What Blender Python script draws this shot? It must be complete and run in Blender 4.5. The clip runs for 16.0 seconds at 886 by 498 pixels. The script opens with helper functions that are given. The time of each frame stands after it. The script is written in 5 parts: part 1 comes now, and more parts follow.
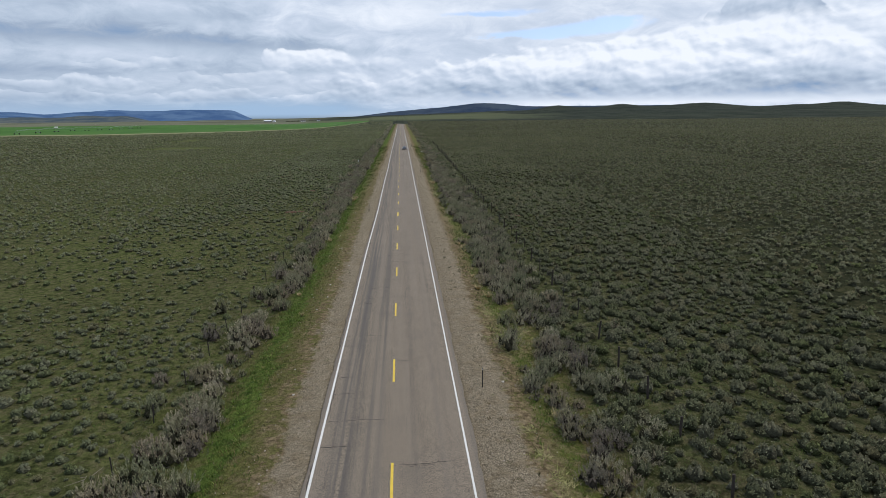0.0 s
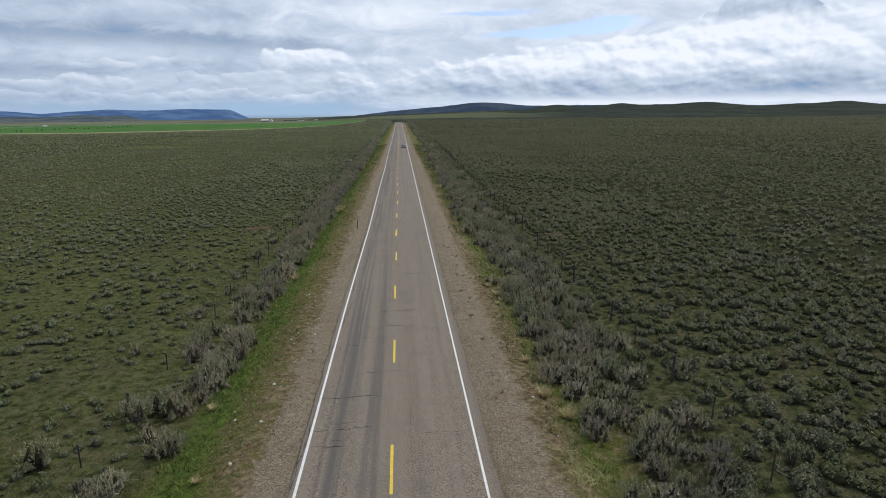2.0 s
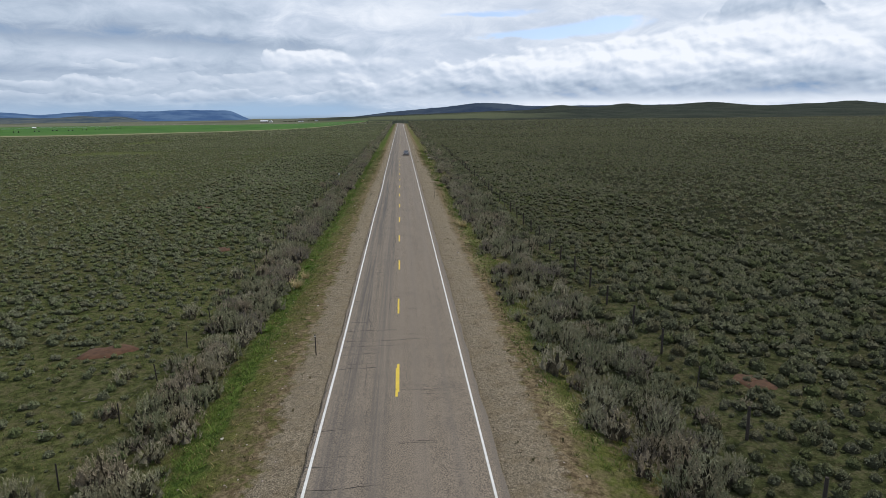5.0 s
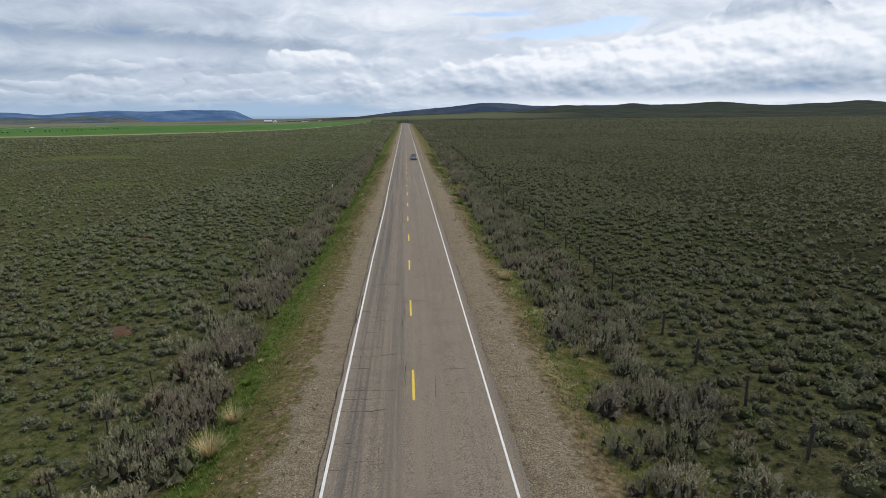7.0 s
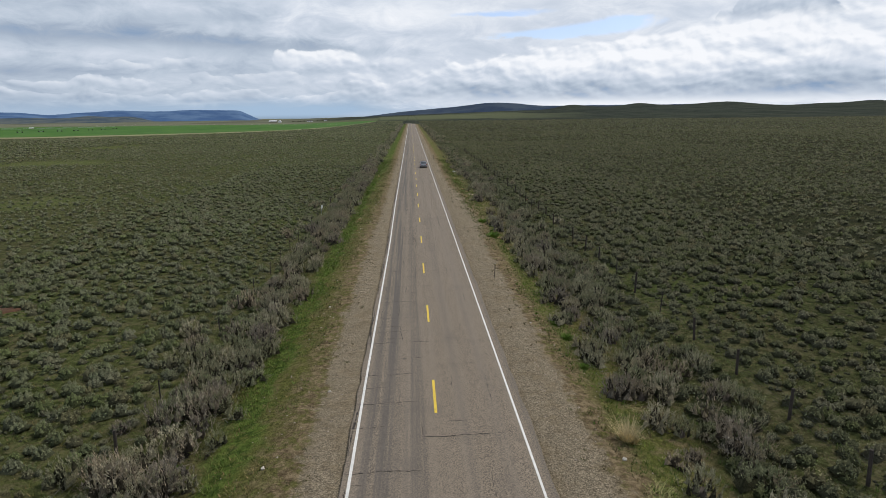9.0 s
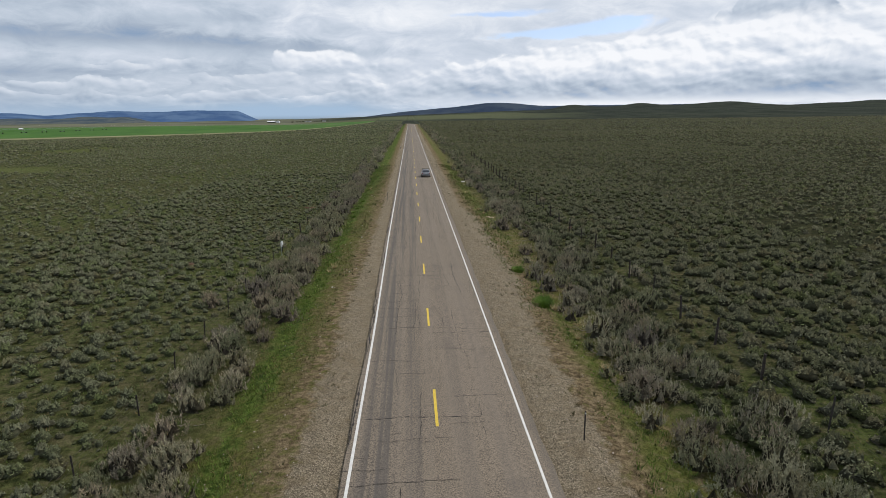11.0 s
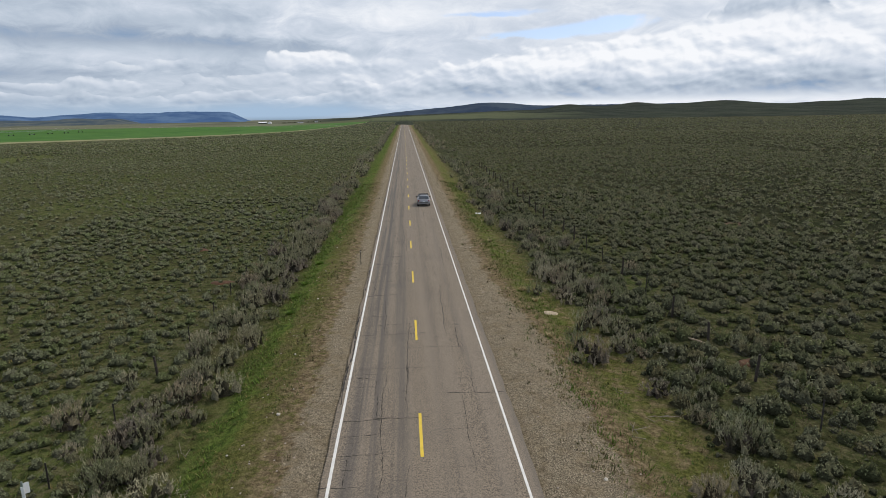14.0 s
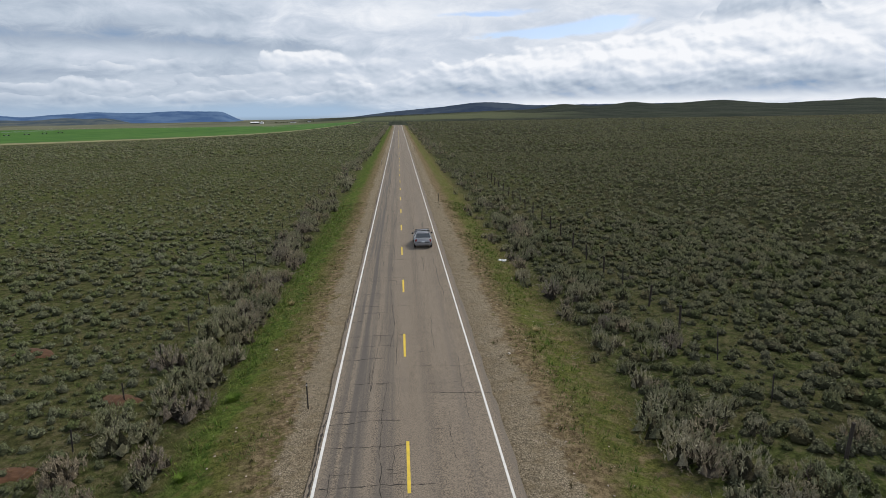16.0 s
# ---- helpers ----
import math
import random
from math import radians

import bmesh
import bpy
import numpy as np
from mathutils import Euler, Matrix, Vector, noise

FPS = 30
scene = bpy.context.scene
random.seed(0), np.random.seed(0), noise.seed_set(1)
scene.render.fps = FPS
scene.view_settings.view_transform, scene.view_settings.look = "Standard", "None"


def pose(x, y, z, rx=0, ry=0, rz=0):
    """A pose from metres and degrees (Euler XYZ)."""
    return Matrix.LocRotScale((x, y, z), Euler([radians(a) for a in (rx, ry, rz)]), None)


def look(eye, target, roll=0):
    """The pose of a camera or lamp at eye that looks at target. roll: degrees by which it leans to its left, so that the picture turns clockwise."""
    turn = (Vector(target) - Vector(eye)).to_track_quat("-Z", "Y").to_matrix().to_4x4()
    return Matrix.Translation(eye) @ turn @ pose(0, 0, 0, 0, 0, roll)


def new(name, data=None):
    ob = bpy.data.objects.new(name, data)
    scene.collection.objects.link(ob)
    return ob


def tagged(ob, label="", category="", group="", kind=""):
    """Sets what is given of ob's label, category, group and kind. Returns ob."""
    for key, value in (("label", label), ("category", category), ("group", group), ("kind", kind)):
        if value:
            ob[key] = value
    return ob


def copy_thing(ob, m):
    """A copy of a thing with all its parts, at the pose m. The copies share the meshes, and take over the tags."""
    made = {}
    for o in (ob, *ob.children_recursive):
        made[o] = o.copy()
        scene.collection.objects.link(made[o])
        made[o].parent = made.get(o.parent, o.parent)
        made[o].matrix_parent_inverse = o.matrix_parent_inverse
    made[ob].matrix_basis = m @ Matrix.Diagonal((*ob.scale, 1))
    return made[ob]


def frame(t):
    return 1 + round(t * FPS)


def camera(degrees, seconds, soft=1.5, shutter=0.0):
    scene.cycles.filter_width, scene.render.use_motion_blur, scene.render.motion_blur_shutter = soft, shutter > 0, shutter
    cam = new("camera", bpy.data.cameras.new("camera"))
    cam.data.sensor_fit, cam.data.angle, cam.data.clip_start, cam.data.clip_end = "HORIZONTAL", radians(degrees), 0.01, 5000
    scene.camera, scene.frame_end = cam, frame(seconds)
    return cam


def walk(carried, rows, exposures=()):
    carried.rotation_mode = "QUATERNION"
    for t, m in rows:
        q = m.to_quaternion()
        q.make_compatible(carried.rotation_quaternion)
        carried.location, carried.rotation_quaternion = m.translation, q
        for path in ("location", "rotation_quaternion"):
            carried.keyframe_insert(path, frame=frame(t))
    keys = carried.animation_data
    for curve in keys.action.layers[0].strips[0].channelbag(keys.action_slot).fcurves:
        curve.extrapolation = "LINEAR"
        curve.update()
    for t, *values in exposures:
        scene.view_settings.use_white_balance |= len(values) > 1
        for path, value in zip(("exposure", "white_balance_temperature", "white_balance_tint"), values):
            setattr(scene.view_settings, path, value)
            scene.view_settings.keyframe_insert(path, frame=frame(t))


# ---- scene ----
cam = camera(74.0, 16.0, soft=0.5)
PATH = [
    (0, (0.771, -2.121, 16.415), (0.905, -0.177, 15.962), -0.3),
    (0.5, (0.82, 4.352, 15.955), (0.955, 6.296, 15.502), -0.3),
    (1, (0.798, 10.873, 15.414), (0.937, 12.816, 14.96), -0.3),
    (1.5, (0.796, 17.619, 14.843), (0.936, 19.562, 14.39), -0.3),
    (2, (0.617, 24.188, 14.283), (0.756, 26.131, 13.829), -0.3),
    (2.5, (0.549, 31.042, 14.198), (0.681, 32.986, 13.745), -0.3),
    (3, (0.484, 37.79, 14.215), (0.617, 39.733, 13.762), -0.3),
    (5.5, (0.408, 71.443, 13.991), (0.542, 73.387, 13.539), -0.4),
    (6, (0.257, 78.096, 13.848), (0.388, 80.04, 13.396), -0.4),
    (6.5, (0.021, 84.736, 13.77), (0.147, 86.68, 13.318), -0.4),
    (7, (-0.131, 91.002, 13.649), (-0.011, 92.947, 13.197), -0.4),
    (7.5, (-0.302, 97.606, 13.54), (-0.189, 99.551, 13.089), -0.4),
    (8, (-0.481, 104.026, 13.432), (-0.374, 105.971, 12.98), -0.4),
    (8.5, (-0.721, 110.423, 13.548), (-0.618, 112.368, 13.097), -0.5),
    (9, (-0.929, 116.762, 13.603), (-0.827, 118.708, 13.151), -0.4),
    (11.5, (-0.903, 149.79, 13.013), (-0.799, 151.736, 12.562), -0.5),
    (12, (-0.858, 156.233, 13.048), (-0.751, 158.179, 12.597), -0.6),
    (12.5, (-0.795, 162.792, 13.142), (-0.686, 164.738, 12.692), -0.6),
    (13, (-0.61, 169.035, 13.09), (-0.497, 170.98, 12.639), -0.6),
    (13.5, (-0.462, 175.444, 13.127), (-0.345, 177.389, 12.676), -0.6),
    (14, (-0.388, 181.933, 13.151), (-0.267, 183.878, 12.7), -0.7),
    (14.5, (-0.336, 188.736, 13.197), (-0.21, 190.68, 12.745), -0.7),
    (15, (-0.236, 195.206, 13.268), (-0.105, 197.15, 12.817), -0.7),
    (15.5, (-0.181, 201.802, 13.415), (-0.046, 203.746, 12.963), -0.7),
    (16, (-0.023, 208.285, 13.345), (0.117, 210.228, 12.893), -0.7),
]
walk(cam, [(t, look(eye, target, roll)) for t, eye, target, roll in PATH], exposures=[(0.0, 0.0, 6200, 10.0), (5.0, 0.0, 6300, 10.0), (9.0, 0.0, 6560, 10.0), (16.0, 0.0, 6600, 10.0)])


# ---- node helpers ----
class Nodes:
    """Short calls for building a node tree."""

    def __init__(self, tree):
        self.tree = tree
        tree.nodes.clear()

    def add(self, kind, ins=(), **props):
        n = self.tree.nodes.new(kind)
        for k, v in props.items():
            setattr(n, k, v)
        for k, v in dict(ins).items():
            self.put(n.inputs[k], v)
        return n

    def put(self, socket, v):
        if isinstance(v, bpy.types.NodeSocket):
            self.tree.links.new(v, socket)
        elif isinstance(v, bpy.types.Node):
            self.tree.links.new(v.outputs[0], socket)
        elif socket.type == "RGBA" and len(v) == 3:
            socket.default_value = (*v, 1.0)
        else:
            socket.default_value = v

    def math(self, op, a, b=0.0, c=0.0, clamp=False):
        n = self.add("ShaderNodeMath", operation=op, use_clamp=clamp)
        for i, v in enumerate((a, b, c)):
            self.put(n.inputs[i], v)
        return n.outputs[0]

    def mix(self, f, a, b, blend="MIX"):
        n = self.add("ShaderNodeMix", data_type="RGBA", blend_type=blend)
        self.put(n.inputs[0], f)
        self.put(n.inputs[6], a)
        self.put(n.inputs[7], b)
        return n.outputs[2]

    def ramp(self, f, *stops):
        n = self.add("ShaderNodeValToRGB", {"Fac": f})
        e = n.color_ramp.elements
        while len(e) < len(stops):
            e.new(0.5)
        for el, (p, c) in zip(e, stops):
            el.position, el.color = p, (*c, 1.0) if not isinstance(c, float) else (c, c, c, 1.0)
        return n.outputs[0]

    def step(self, f, lo, hi):
        """A smooth step from 0 at lo to 1 at hi."""
        n = self.add("ShaderNodeMapRange", {"Value": f, "From Min": lo, "From Max": hi}, interpolation_type="SMOOTHSTEP")
        return n.outputs[0]

    def noise(self, vec, scale, detail=4.0, rough=0.55, distort=0.0):
        n = self.add("ShaderNodeTexNoise", {"Vector": vec, "Scale": scale, "Detail": detail, "Roughness": rough, "Distortion": distort})
        return n.outputs[0]

    def stretch(self, vec, sx, sy, sz):
        return self.add("ShaderNodeVectorMath", {0: vec, 1: (sx, sy, sz)}, operation="MULTIPLY").outputs[0]


# ---- world, sun ----
SUN_TURN, SUN_HEIGHT = 58.0, 50.0   # the way to the sun: degrees from +y towards +x, and above the ground
world = bpy.data.worlds.new("overcast_sky")
scene.world = world
world.use_nodes = True
w = Nodes(world.node_tree)
sky = w.add("ShaderNodeTexSky", sky_type="NISHITA", sun_disc=False)
sky.sun_elevation, sky.sun_rotation = radians(SUN_HEIGHT), radians(SUN_TURN)
way = w.add("ShaderNodeTexCoord").outputs["Generated"]
sep = w.add("ShaderNodeSeparateXYZ", {0: way})
dx, dy, dz = sep.outputs
# the cloud cover is laid out by the turn from the road's line and the rise over the horizon
rise = w.math("MAXIMUM", dz, 0.0)
turn = w.math("ARCTAN2", dx, dy)


def cloud_place(su, sv, at=0.0, du=0.0, dv=0.0):
    """Where a cloud texture is read: so many cells a radian across and upwards."""
    return w.add("ShaderNodeCombineXYZ", {0: w.math("MULTIPLY", w.math("ADD", turn, du), su), 1: w.math("MULTIPLY", w.math("POWER", w.math("ADD", rise, 0.004 + dv), 0.75), sv), 2: at}).outputs[0]


def billow(du=0.0, dv=0.0):
    """Heaped cloud tops: rounded cells on rounded cells, softened by noise."""
    total = w.math("MULTIPLY", w.noise(cloud_place(11.0, 13.0, 2.0, du, dv), 1.0, 5.0, 0.48, 0.4), 0.80)
    for su, sv, at, amount in ((9.0, 10.0, 5.0, 0.38), (22.0, 24.0, 8.0, 0.22), (52.0, 56.0, 11.0, 0.11)):
        bent = w.add("ShaderNodeVectorMath", {0: cloud_place(su, sv, at, du, dv), 1: w.add("ShaderNodeVectorMath", {0: w.add("ShaderNodeTexNoise", {"Vector": cloud_place(su, sv, at + 1, du, dv), "Scale": 0.9, "Detail": 2.0}).outputs["Color"], "Scale": 0.9}, operation="SCALE").outputs[0]}).outputs[0]
        cell = w.add("ShaderNodeTexVoronoi", {"Vector": bent, "Scale": 1.0, "Smoothness": 0.55}, feature="SMOOTH_F1").outputs["Distance"]
        total = w.math("ADD", total, w.math("MULTIPLY", w.math("SUBTRACT", 0.55, cell), amount))
    return total


heap = billow()
relief = w.math("SUBTRACT", heap, billow(0.004, 0.0045))
stratus = w.noise(cloud_place(4.2, 11.0, 0.0), 1.0, 6.0, 0.54, 0.6)
wisp = w.noise(cloud_place(14.0, 26.0, 4.0), 1.0, 7.0, 0.64, 0.6)
ragged = w.math("ADD", w.math("MULTIPLY", w.math("SUBTRACT", stratus, 0.5), 0.6), w.math("MULTIPLY", w.math("SUBTRACT", wisp, 0.5), 0.7))
soft_turn = w.math("ADD", turn, w.math("MULTIPLY", ragged, 0.18))
soft_rise = w.math("ADD", dz, w.math("MULTIPLY", ragged, 0.024))
heap_rise = w.math("ADD", dz, w.math("MULTIPLY", w.math("SUBTRACT", heap, 0.42), -0.060))
heap_turn = w.math("ADD", turn, w.math("MULTIPLY", w.math("SUBTRACT", heap, 0.42), 0.10))


def low(b, q):
    """The rise that a row across the view has at that bearing."""
    return q / math.hypot(1.0, b)


def mass(b, q, wb, wq):
    """A soft patch at that bearing and rise."""
    k = w.math("DIVIDE", w.math("SUBTRACT", soft_turn, math.atan(b)), wb)
    v = w.math("DIVIDE", w.math("SUBTRACT", soft_rise, low(b, q)), wq)
    return w.math("POWER", 2.718, w.math("MULTIPLY", w.math("ADD", w.math("MULTIPLY", k, k), w.math("MULTIPLY", v, v)), -1.0))


def tone(value):
    return w.ramp(value, (0.0, (0.25, 0.36, 0.53)), (0.25, (0.40, 0.475, 0.585)), (0.45, (0.53, 0.605, 0.705)), (0.65, (0.665, 0.725, 0.82)), (0.82, (0.82, 0.86, 0.925)), (1.0, (0.99, 1.0, 1.03)))


# the high grey sheet, paler ahead and to the east
value = w.math("ADD", w.math("SUBTRACT", 0.57, w.math("MULTIPLY", w.step(dz, 0.18, 0.40), 0.12)), w.math("ADD", w.math("MULTIPLY", ragged, 1.0), w.math("MULTIPLY", w.step(turn, -0.30, 0.25), 0.14)))
for amount, b, q, wb, wq in (
    (-0.12, -0.66, 0.150, 0.26, 0.060), (-0.20, -0.58, 0.040, 0.26, 0.034), (-0.20, -0.62, 0.130, 0.13, 0.012), (-0.22, -0.42, 0.120, 0.13, 0.012), (-0.26, -0.24, 0.108, 0.12, 0.012), (-0.22, -0.08, 0.096, 0.09, 0.010),
    (-0.20, -0.27, 0.147, 0.09, 0.012), (0.18, -0.05, 0.150, 0.16, 0.030), (0.10, -0.46, 0.092, 0.10, 0.010), (-0.12, -0.55, 0.070, 0.12, 0.010),
    (-0.10, -0.25, 0.070, 0.14, 0.010), (-0.30, -0.42, 0.008, 0.34, 0.010), (-0.26, -0.14, 0.008, 0.10, 0.010), (0.22, 0.45, 0.014, 0.42, 0.007), (0.10, -0.30, 0.030, 0.06, 0.005),
):
    value = w.math("ADD", value, w.math("MULTIPLY", mass(b, q, wb, wq), amount))
cloud = tone(value)
# the grey undersides east of the road
under = 0.0
for amount, b, q, wb, wq in ((-0.24, 0.72, 0.064, 0.14, 0.026), (-0.24, 0.44, 0.036, 0.28, 0.015), (-0.15, 0.15, 0.036, 0.14, 0.014), (-0.12, 0.10, 0.070, 0.08, 0.020), (-0.12, 0.36, 0.105, 0.10, 0.012), (-0.12, 0.60, 0.110, 0.05, 0.012), (0.16, 0.36, 0.088, 0.14, 0.014), (0.10, 0.62, 0.086, 0.06, 0.012)):
    under = w.math("ADD", under, w.math("MULTIPLY", mass(b, q, wb, wq), amount))


def bank(b, wb, q0, q1, base, top, cover, edge=0.16):
    """A cloud with a flat grey base at the rise q0 and heaped bright tops up to q1."""
    global cloud
    side = w.math("POWER", w.math("ABSOLUTE", w.math("DIVIDE", w.math("SUBTRACT", heap_turn, math.atan(b)), wb)), 2.4)
    up = w.math("DIVIDE", w.math("SUBTRACT", heap_rise, low(b, q0)), low(b, q1 - q0))
    over = w.math("SUBTRACT", w.math("SUBTRACT", 1.0, side), up)
    flat = w.math("DIVIDE", w.math("SUBTRACT", soft_rise, low(b, q0)), low(b, q1 - q0))
    body = w.math("MULTIPLY", w.step(over, 0.0, edge), w.step(flat, -0.12, 0.22))
    lit = w.math("ADD", base, w.math("MULTIPLY", w.step(up, 0.0, 0.75), top - base))
    lit = w.math("ADD", w.math("ADD", lit, w.math("MULTIPLY", relief, 2.5)), w.math("ADD", under, w.math("MULTIPLY", ragged, 0.18)))
    cloud = w.mix(w.math("MULTIPLY", body, cover), cloud, tone(lit))


gap = w.math("ADD", mass(0.20, 0.121, 0.07, 0.007), w.math("ADD", mass(0.29, 0.130, 0.07, 0.010), mass(0.36, 0.143, 0.05, 0.011)))
gap = w.math("ADD", gap, w.math("MULTIPLY", mass(0.16, 0.154, 0.09, 0.006), 0.75))
gap = w.step(w.math("ADD", gap, w.math("MULTIPLY", ragged, 0.9)), 0.28, 0.88)
blue = w.mix(1.0, sky.outputs[0], (0.128, 0.130, 0.152), "MULTIPLY")
cloud = w.mix(w.math("MULTIPLY", gap, 0.90), cloud, blue)
for row in (
    (-0.72, 0.10, 0.030, 0.046, 0.32, 0.56, 0.7), (-0.60, 0.13, 0.022, 0.038, 0.28, 0.52, 0.7), (-0.33, 0.15, 0.020, 0.038, 0.34, 0.62, 0.7), (-0.40, 0.10, 0.068, 0.088, 0.50, 0.74, 0.6), (-0.12, 0.12, 0.016, 0.034, 0.44, 0.70, 0.6),
    (-0.50, 0.12, 0.040, 0.062, 0.38, 0.68, 0.8), (-0.22, 0.13, 0.045, 0.066, 0.50, 0.70, 0.6), (0.0, 0.13, 0.040, 0.086, 0.46, 0.74, 0.7), (-0.13, 0.095, 0.064, 0.101, 0.56, 0.96, 0.9),
    (0.68, 0.36, 0.070, 0.172, 0.60, 0.94, 0.9), (0.46, 0.58, 0.022, 0.118, 0.46, 0.95, 0.97, 0.10), (0.62, 0.080, 0.152, 0.215, 0.42, 0.62, 0.85),
):
    bank(*row)
hazy = w.math("ADD", mass(-0.42, 0.004, 0.40, 0.016), mass(-0.18, 0.004, 0.12, 0.014))
cloud = w.mix(w.math("MULTIPLY", hazy, 0.75, clamp=True), cloud, (0.40, 0.54, 0.71))
skyline = w.mix(1.0, cloud, (0.982, 1.0, 1.022), "MULTIPLY")
ground_glow = w.mix(w.step(dz, -0.02, 0.0), (0.05, 0.055, 0.045), skyline)
back = w.add("ShaderNodeBackground", {"Color": ground_glow, "Strength": 0.95})
w.add("ShaderNodeOutputWorld", {0: back})

sun = new("sun", bpy.data.lights.new("sun", "SUN"))
sun.data.energy, sun.data.angle, sun.data.color = 2.3, radians(9.0), (1.0, 0.92, 0.80)
sun.matrix_world = pose(0, 0, 200, 90 - SUN_HEIGHT, 0, -SUN_TURN + 180)


# ---- materials ----
def material(name, build, rough=0.9, metal=0.0, spec=0.3):
    m = bpy.data.materials.new(name)
    m.use_nodes = True
    n = Nodes(m.node_tree)
    n.pos = n.add("ShaderNodeNewGeometry").outputs["Position"]
    n.local = n.add("ShaderNodeTexCoord").outputs["Object"]
    out = build(n)
    colour, height, depth = out if isinstance(out, tuple) else (out, None, 0.0)
    b = n.add("ShaderNodeBsdfPrincipled", {"Base Color": colour, "Roughness": rough, "Metallic": metal, "Specular IOR Level": spec})
    if height is not None:
        b.inputs["Normal"].default_value = (0, 0, 0)
        n.put(b.inputs["Normal"], n.add("ShaderNodeBump", {"Height": height, "Distance": depth, "Strength": 1.0}).outputs[0])
    n.add("ShaderNodeOutputMaterial", {0: b.outputs[0]})
    return m


def plain(name, colour, rough=0.6, metal=0.0, spec=0.4, vary=0.18, scale=6.0):
    """A colour with soft stains and fine grain."""
    def build(n):
        f = n.math("ADD", n.math("MULTIPLY", n.noise(n.local, scale), 0.6), n.math("MULTIPLY", n.noise(n.local, scale * 14), 0.4))
        lo, hi = [c * (1 - vary) for c in colour], [c * (1 + vary) for c in colour]
        return n.mix(n.step(f, 0.3, 0.7), lo, hi)
    return material(name, build, rough, metal, spec)


GLADES = ((-132.0, 393.0, 14.0, 24.0), (-110.0, 300.0, 26.0, 13.0), (-62.0, 215.0, 10.0, 9.0))   # grassy openings in the western scrub


def ground_colour(n):
    sx = n.add("ShaderNodeSeparateXYZ", {0: n.pos})
    x, y = sx.outputs[0], sx.outputs[1]
    wide, mid = n.noise(n.pos, 0.035, 5), n.noise(n.pos, 0.22, 5, 0.6)
    fine, grit = n.noise(n.pos, 2.2, 6, 0.68), n.noise(n.pos, 14.0, 4, 0.7)
    # field: low grass with bare soil showing through
    grass = n.mix(n.step(fine, 0.3, 0.7), (0.022, 0.026, 0.010), (0.088, 0.096, 0.038))
    grass = n.mix(n.math("MULTIPLY", n.step(mid, 0.42, 0.66), 0.4), grass, (0.058, 0.048, 0.026))
    soil = n.mix(n.step(grit, 0.3, 0.7), (0.036, 0.024, 0.013), (0.095, 0.064, 0.037))
    bare = n.step(n.math("ADD", n.math("MULTIPLY", mid, 0.5), n.math("MULTIPLY", fine, 0.5)), 0.56, 0.68)
    field = n.mix(n.math("MULTIPLY", bare, 0.6), grass, soil)
    lush = n.mix(n.step(fine, 0.25, 0.7), (0.024, 0.048, 0.008), (0.112, 0.156, 0.034))
    lush = n.mix(n.math("MULTIPLY", n.step(n.noise(n.pos, 1.1, 5, 0.7), 0.50, 0.40), 0.65), lush, (0.024, 0.050, 0.010))
    field = n.mix(n.math("MULTIPLY", n.step(n.math("SUBTRACT", wide, n.math("MULTIPLY", n.step(x, 0.0, -30.0), -0.05)), 0.52, 0.66), 0.40), field, lush)
    for gx0, gy0, rx, ry in GLADES:
        d = n.add("ShaderNodeVectorMath", {0: n.add("ShaderNodeVectorMath", {0: n.pos, 1: (gx0, gy0, 0.0)}, operation="SUBTRACT").outputs[0], 1: (1 / rx, 1 / ry, 0.0)}, operation="MULTIPLY").outputs[0]
        d = n.add("ShaderNodeVectorMath", {0: d}, operation="LENGTH").outputs["Value"]
        field = n.mix(n.math("MULTIPLY", n.step(n.math("ADD", d, n.math("MULTIPLY", n.math("SUBTRACT", mid, 0.5), 1.2)), 1.15, 0.4), 0.70), field, n.mix(0.4, lush, (0.150, 0.175, 0.060)))
    meadow = n.mix(n.step(fine, 0.28, 0.72), (0.032, 0.038, 0.012), (0.122, 0.132, 0.046))
    field = n.mix(n.math("MULTIPLY", n.math("MULTIPLY", n.step(x, -2.0, -14.0), n.math("SUBTRACT", 1.0, n.math("MULTIPLY", n.step(y, 90.0, 190.0), 0.55))), n.math("ADD", 0.40, n.math("MULTIPLY", n.step(n.noise(n.pos, 0.09, 5, 0.6), 0.42, 0.62), 0.55))), field, meadow)
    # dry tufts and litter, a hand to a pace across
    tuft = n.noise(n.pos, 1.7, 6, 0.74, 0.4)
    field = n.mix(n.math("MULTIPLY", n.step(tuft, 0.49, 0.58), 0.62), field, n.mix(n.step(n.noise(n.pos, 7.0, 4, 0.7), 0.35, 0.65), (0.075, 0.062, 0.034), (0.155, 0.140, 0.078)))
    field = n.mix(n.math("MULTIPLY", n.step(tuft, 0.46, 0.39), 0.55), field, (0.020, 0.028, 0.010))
    # shade between the thick eastern bushes is put into the ground colour
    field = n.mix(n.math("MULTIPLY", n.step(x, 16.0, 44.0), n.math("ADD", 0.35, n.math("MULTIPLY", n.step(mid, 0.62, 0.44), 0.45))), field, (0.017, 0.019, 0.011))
    # far off the scrub closes up, with paler grass slopes before the dark hills
    far = n.mix(n.step(n.noise(n.stretch(n.pos, 1.0, 0.5, 1.0), 0.02, 6, 0.62), 0.35, 0.65), (0.018, 0.023, 0.018), (0.038, 0.045, 0.033))
    patch = patch_noise = n.noise(n.stretch(n.pos, 1.0, 0.35, 1.0), 0.0042, 5, 0.6, 0.4)
    slopes = n.math("MULTIPLY", n.step(y, 1000.0, 1700.0), n.step(y, 3300.0, 2400.0))
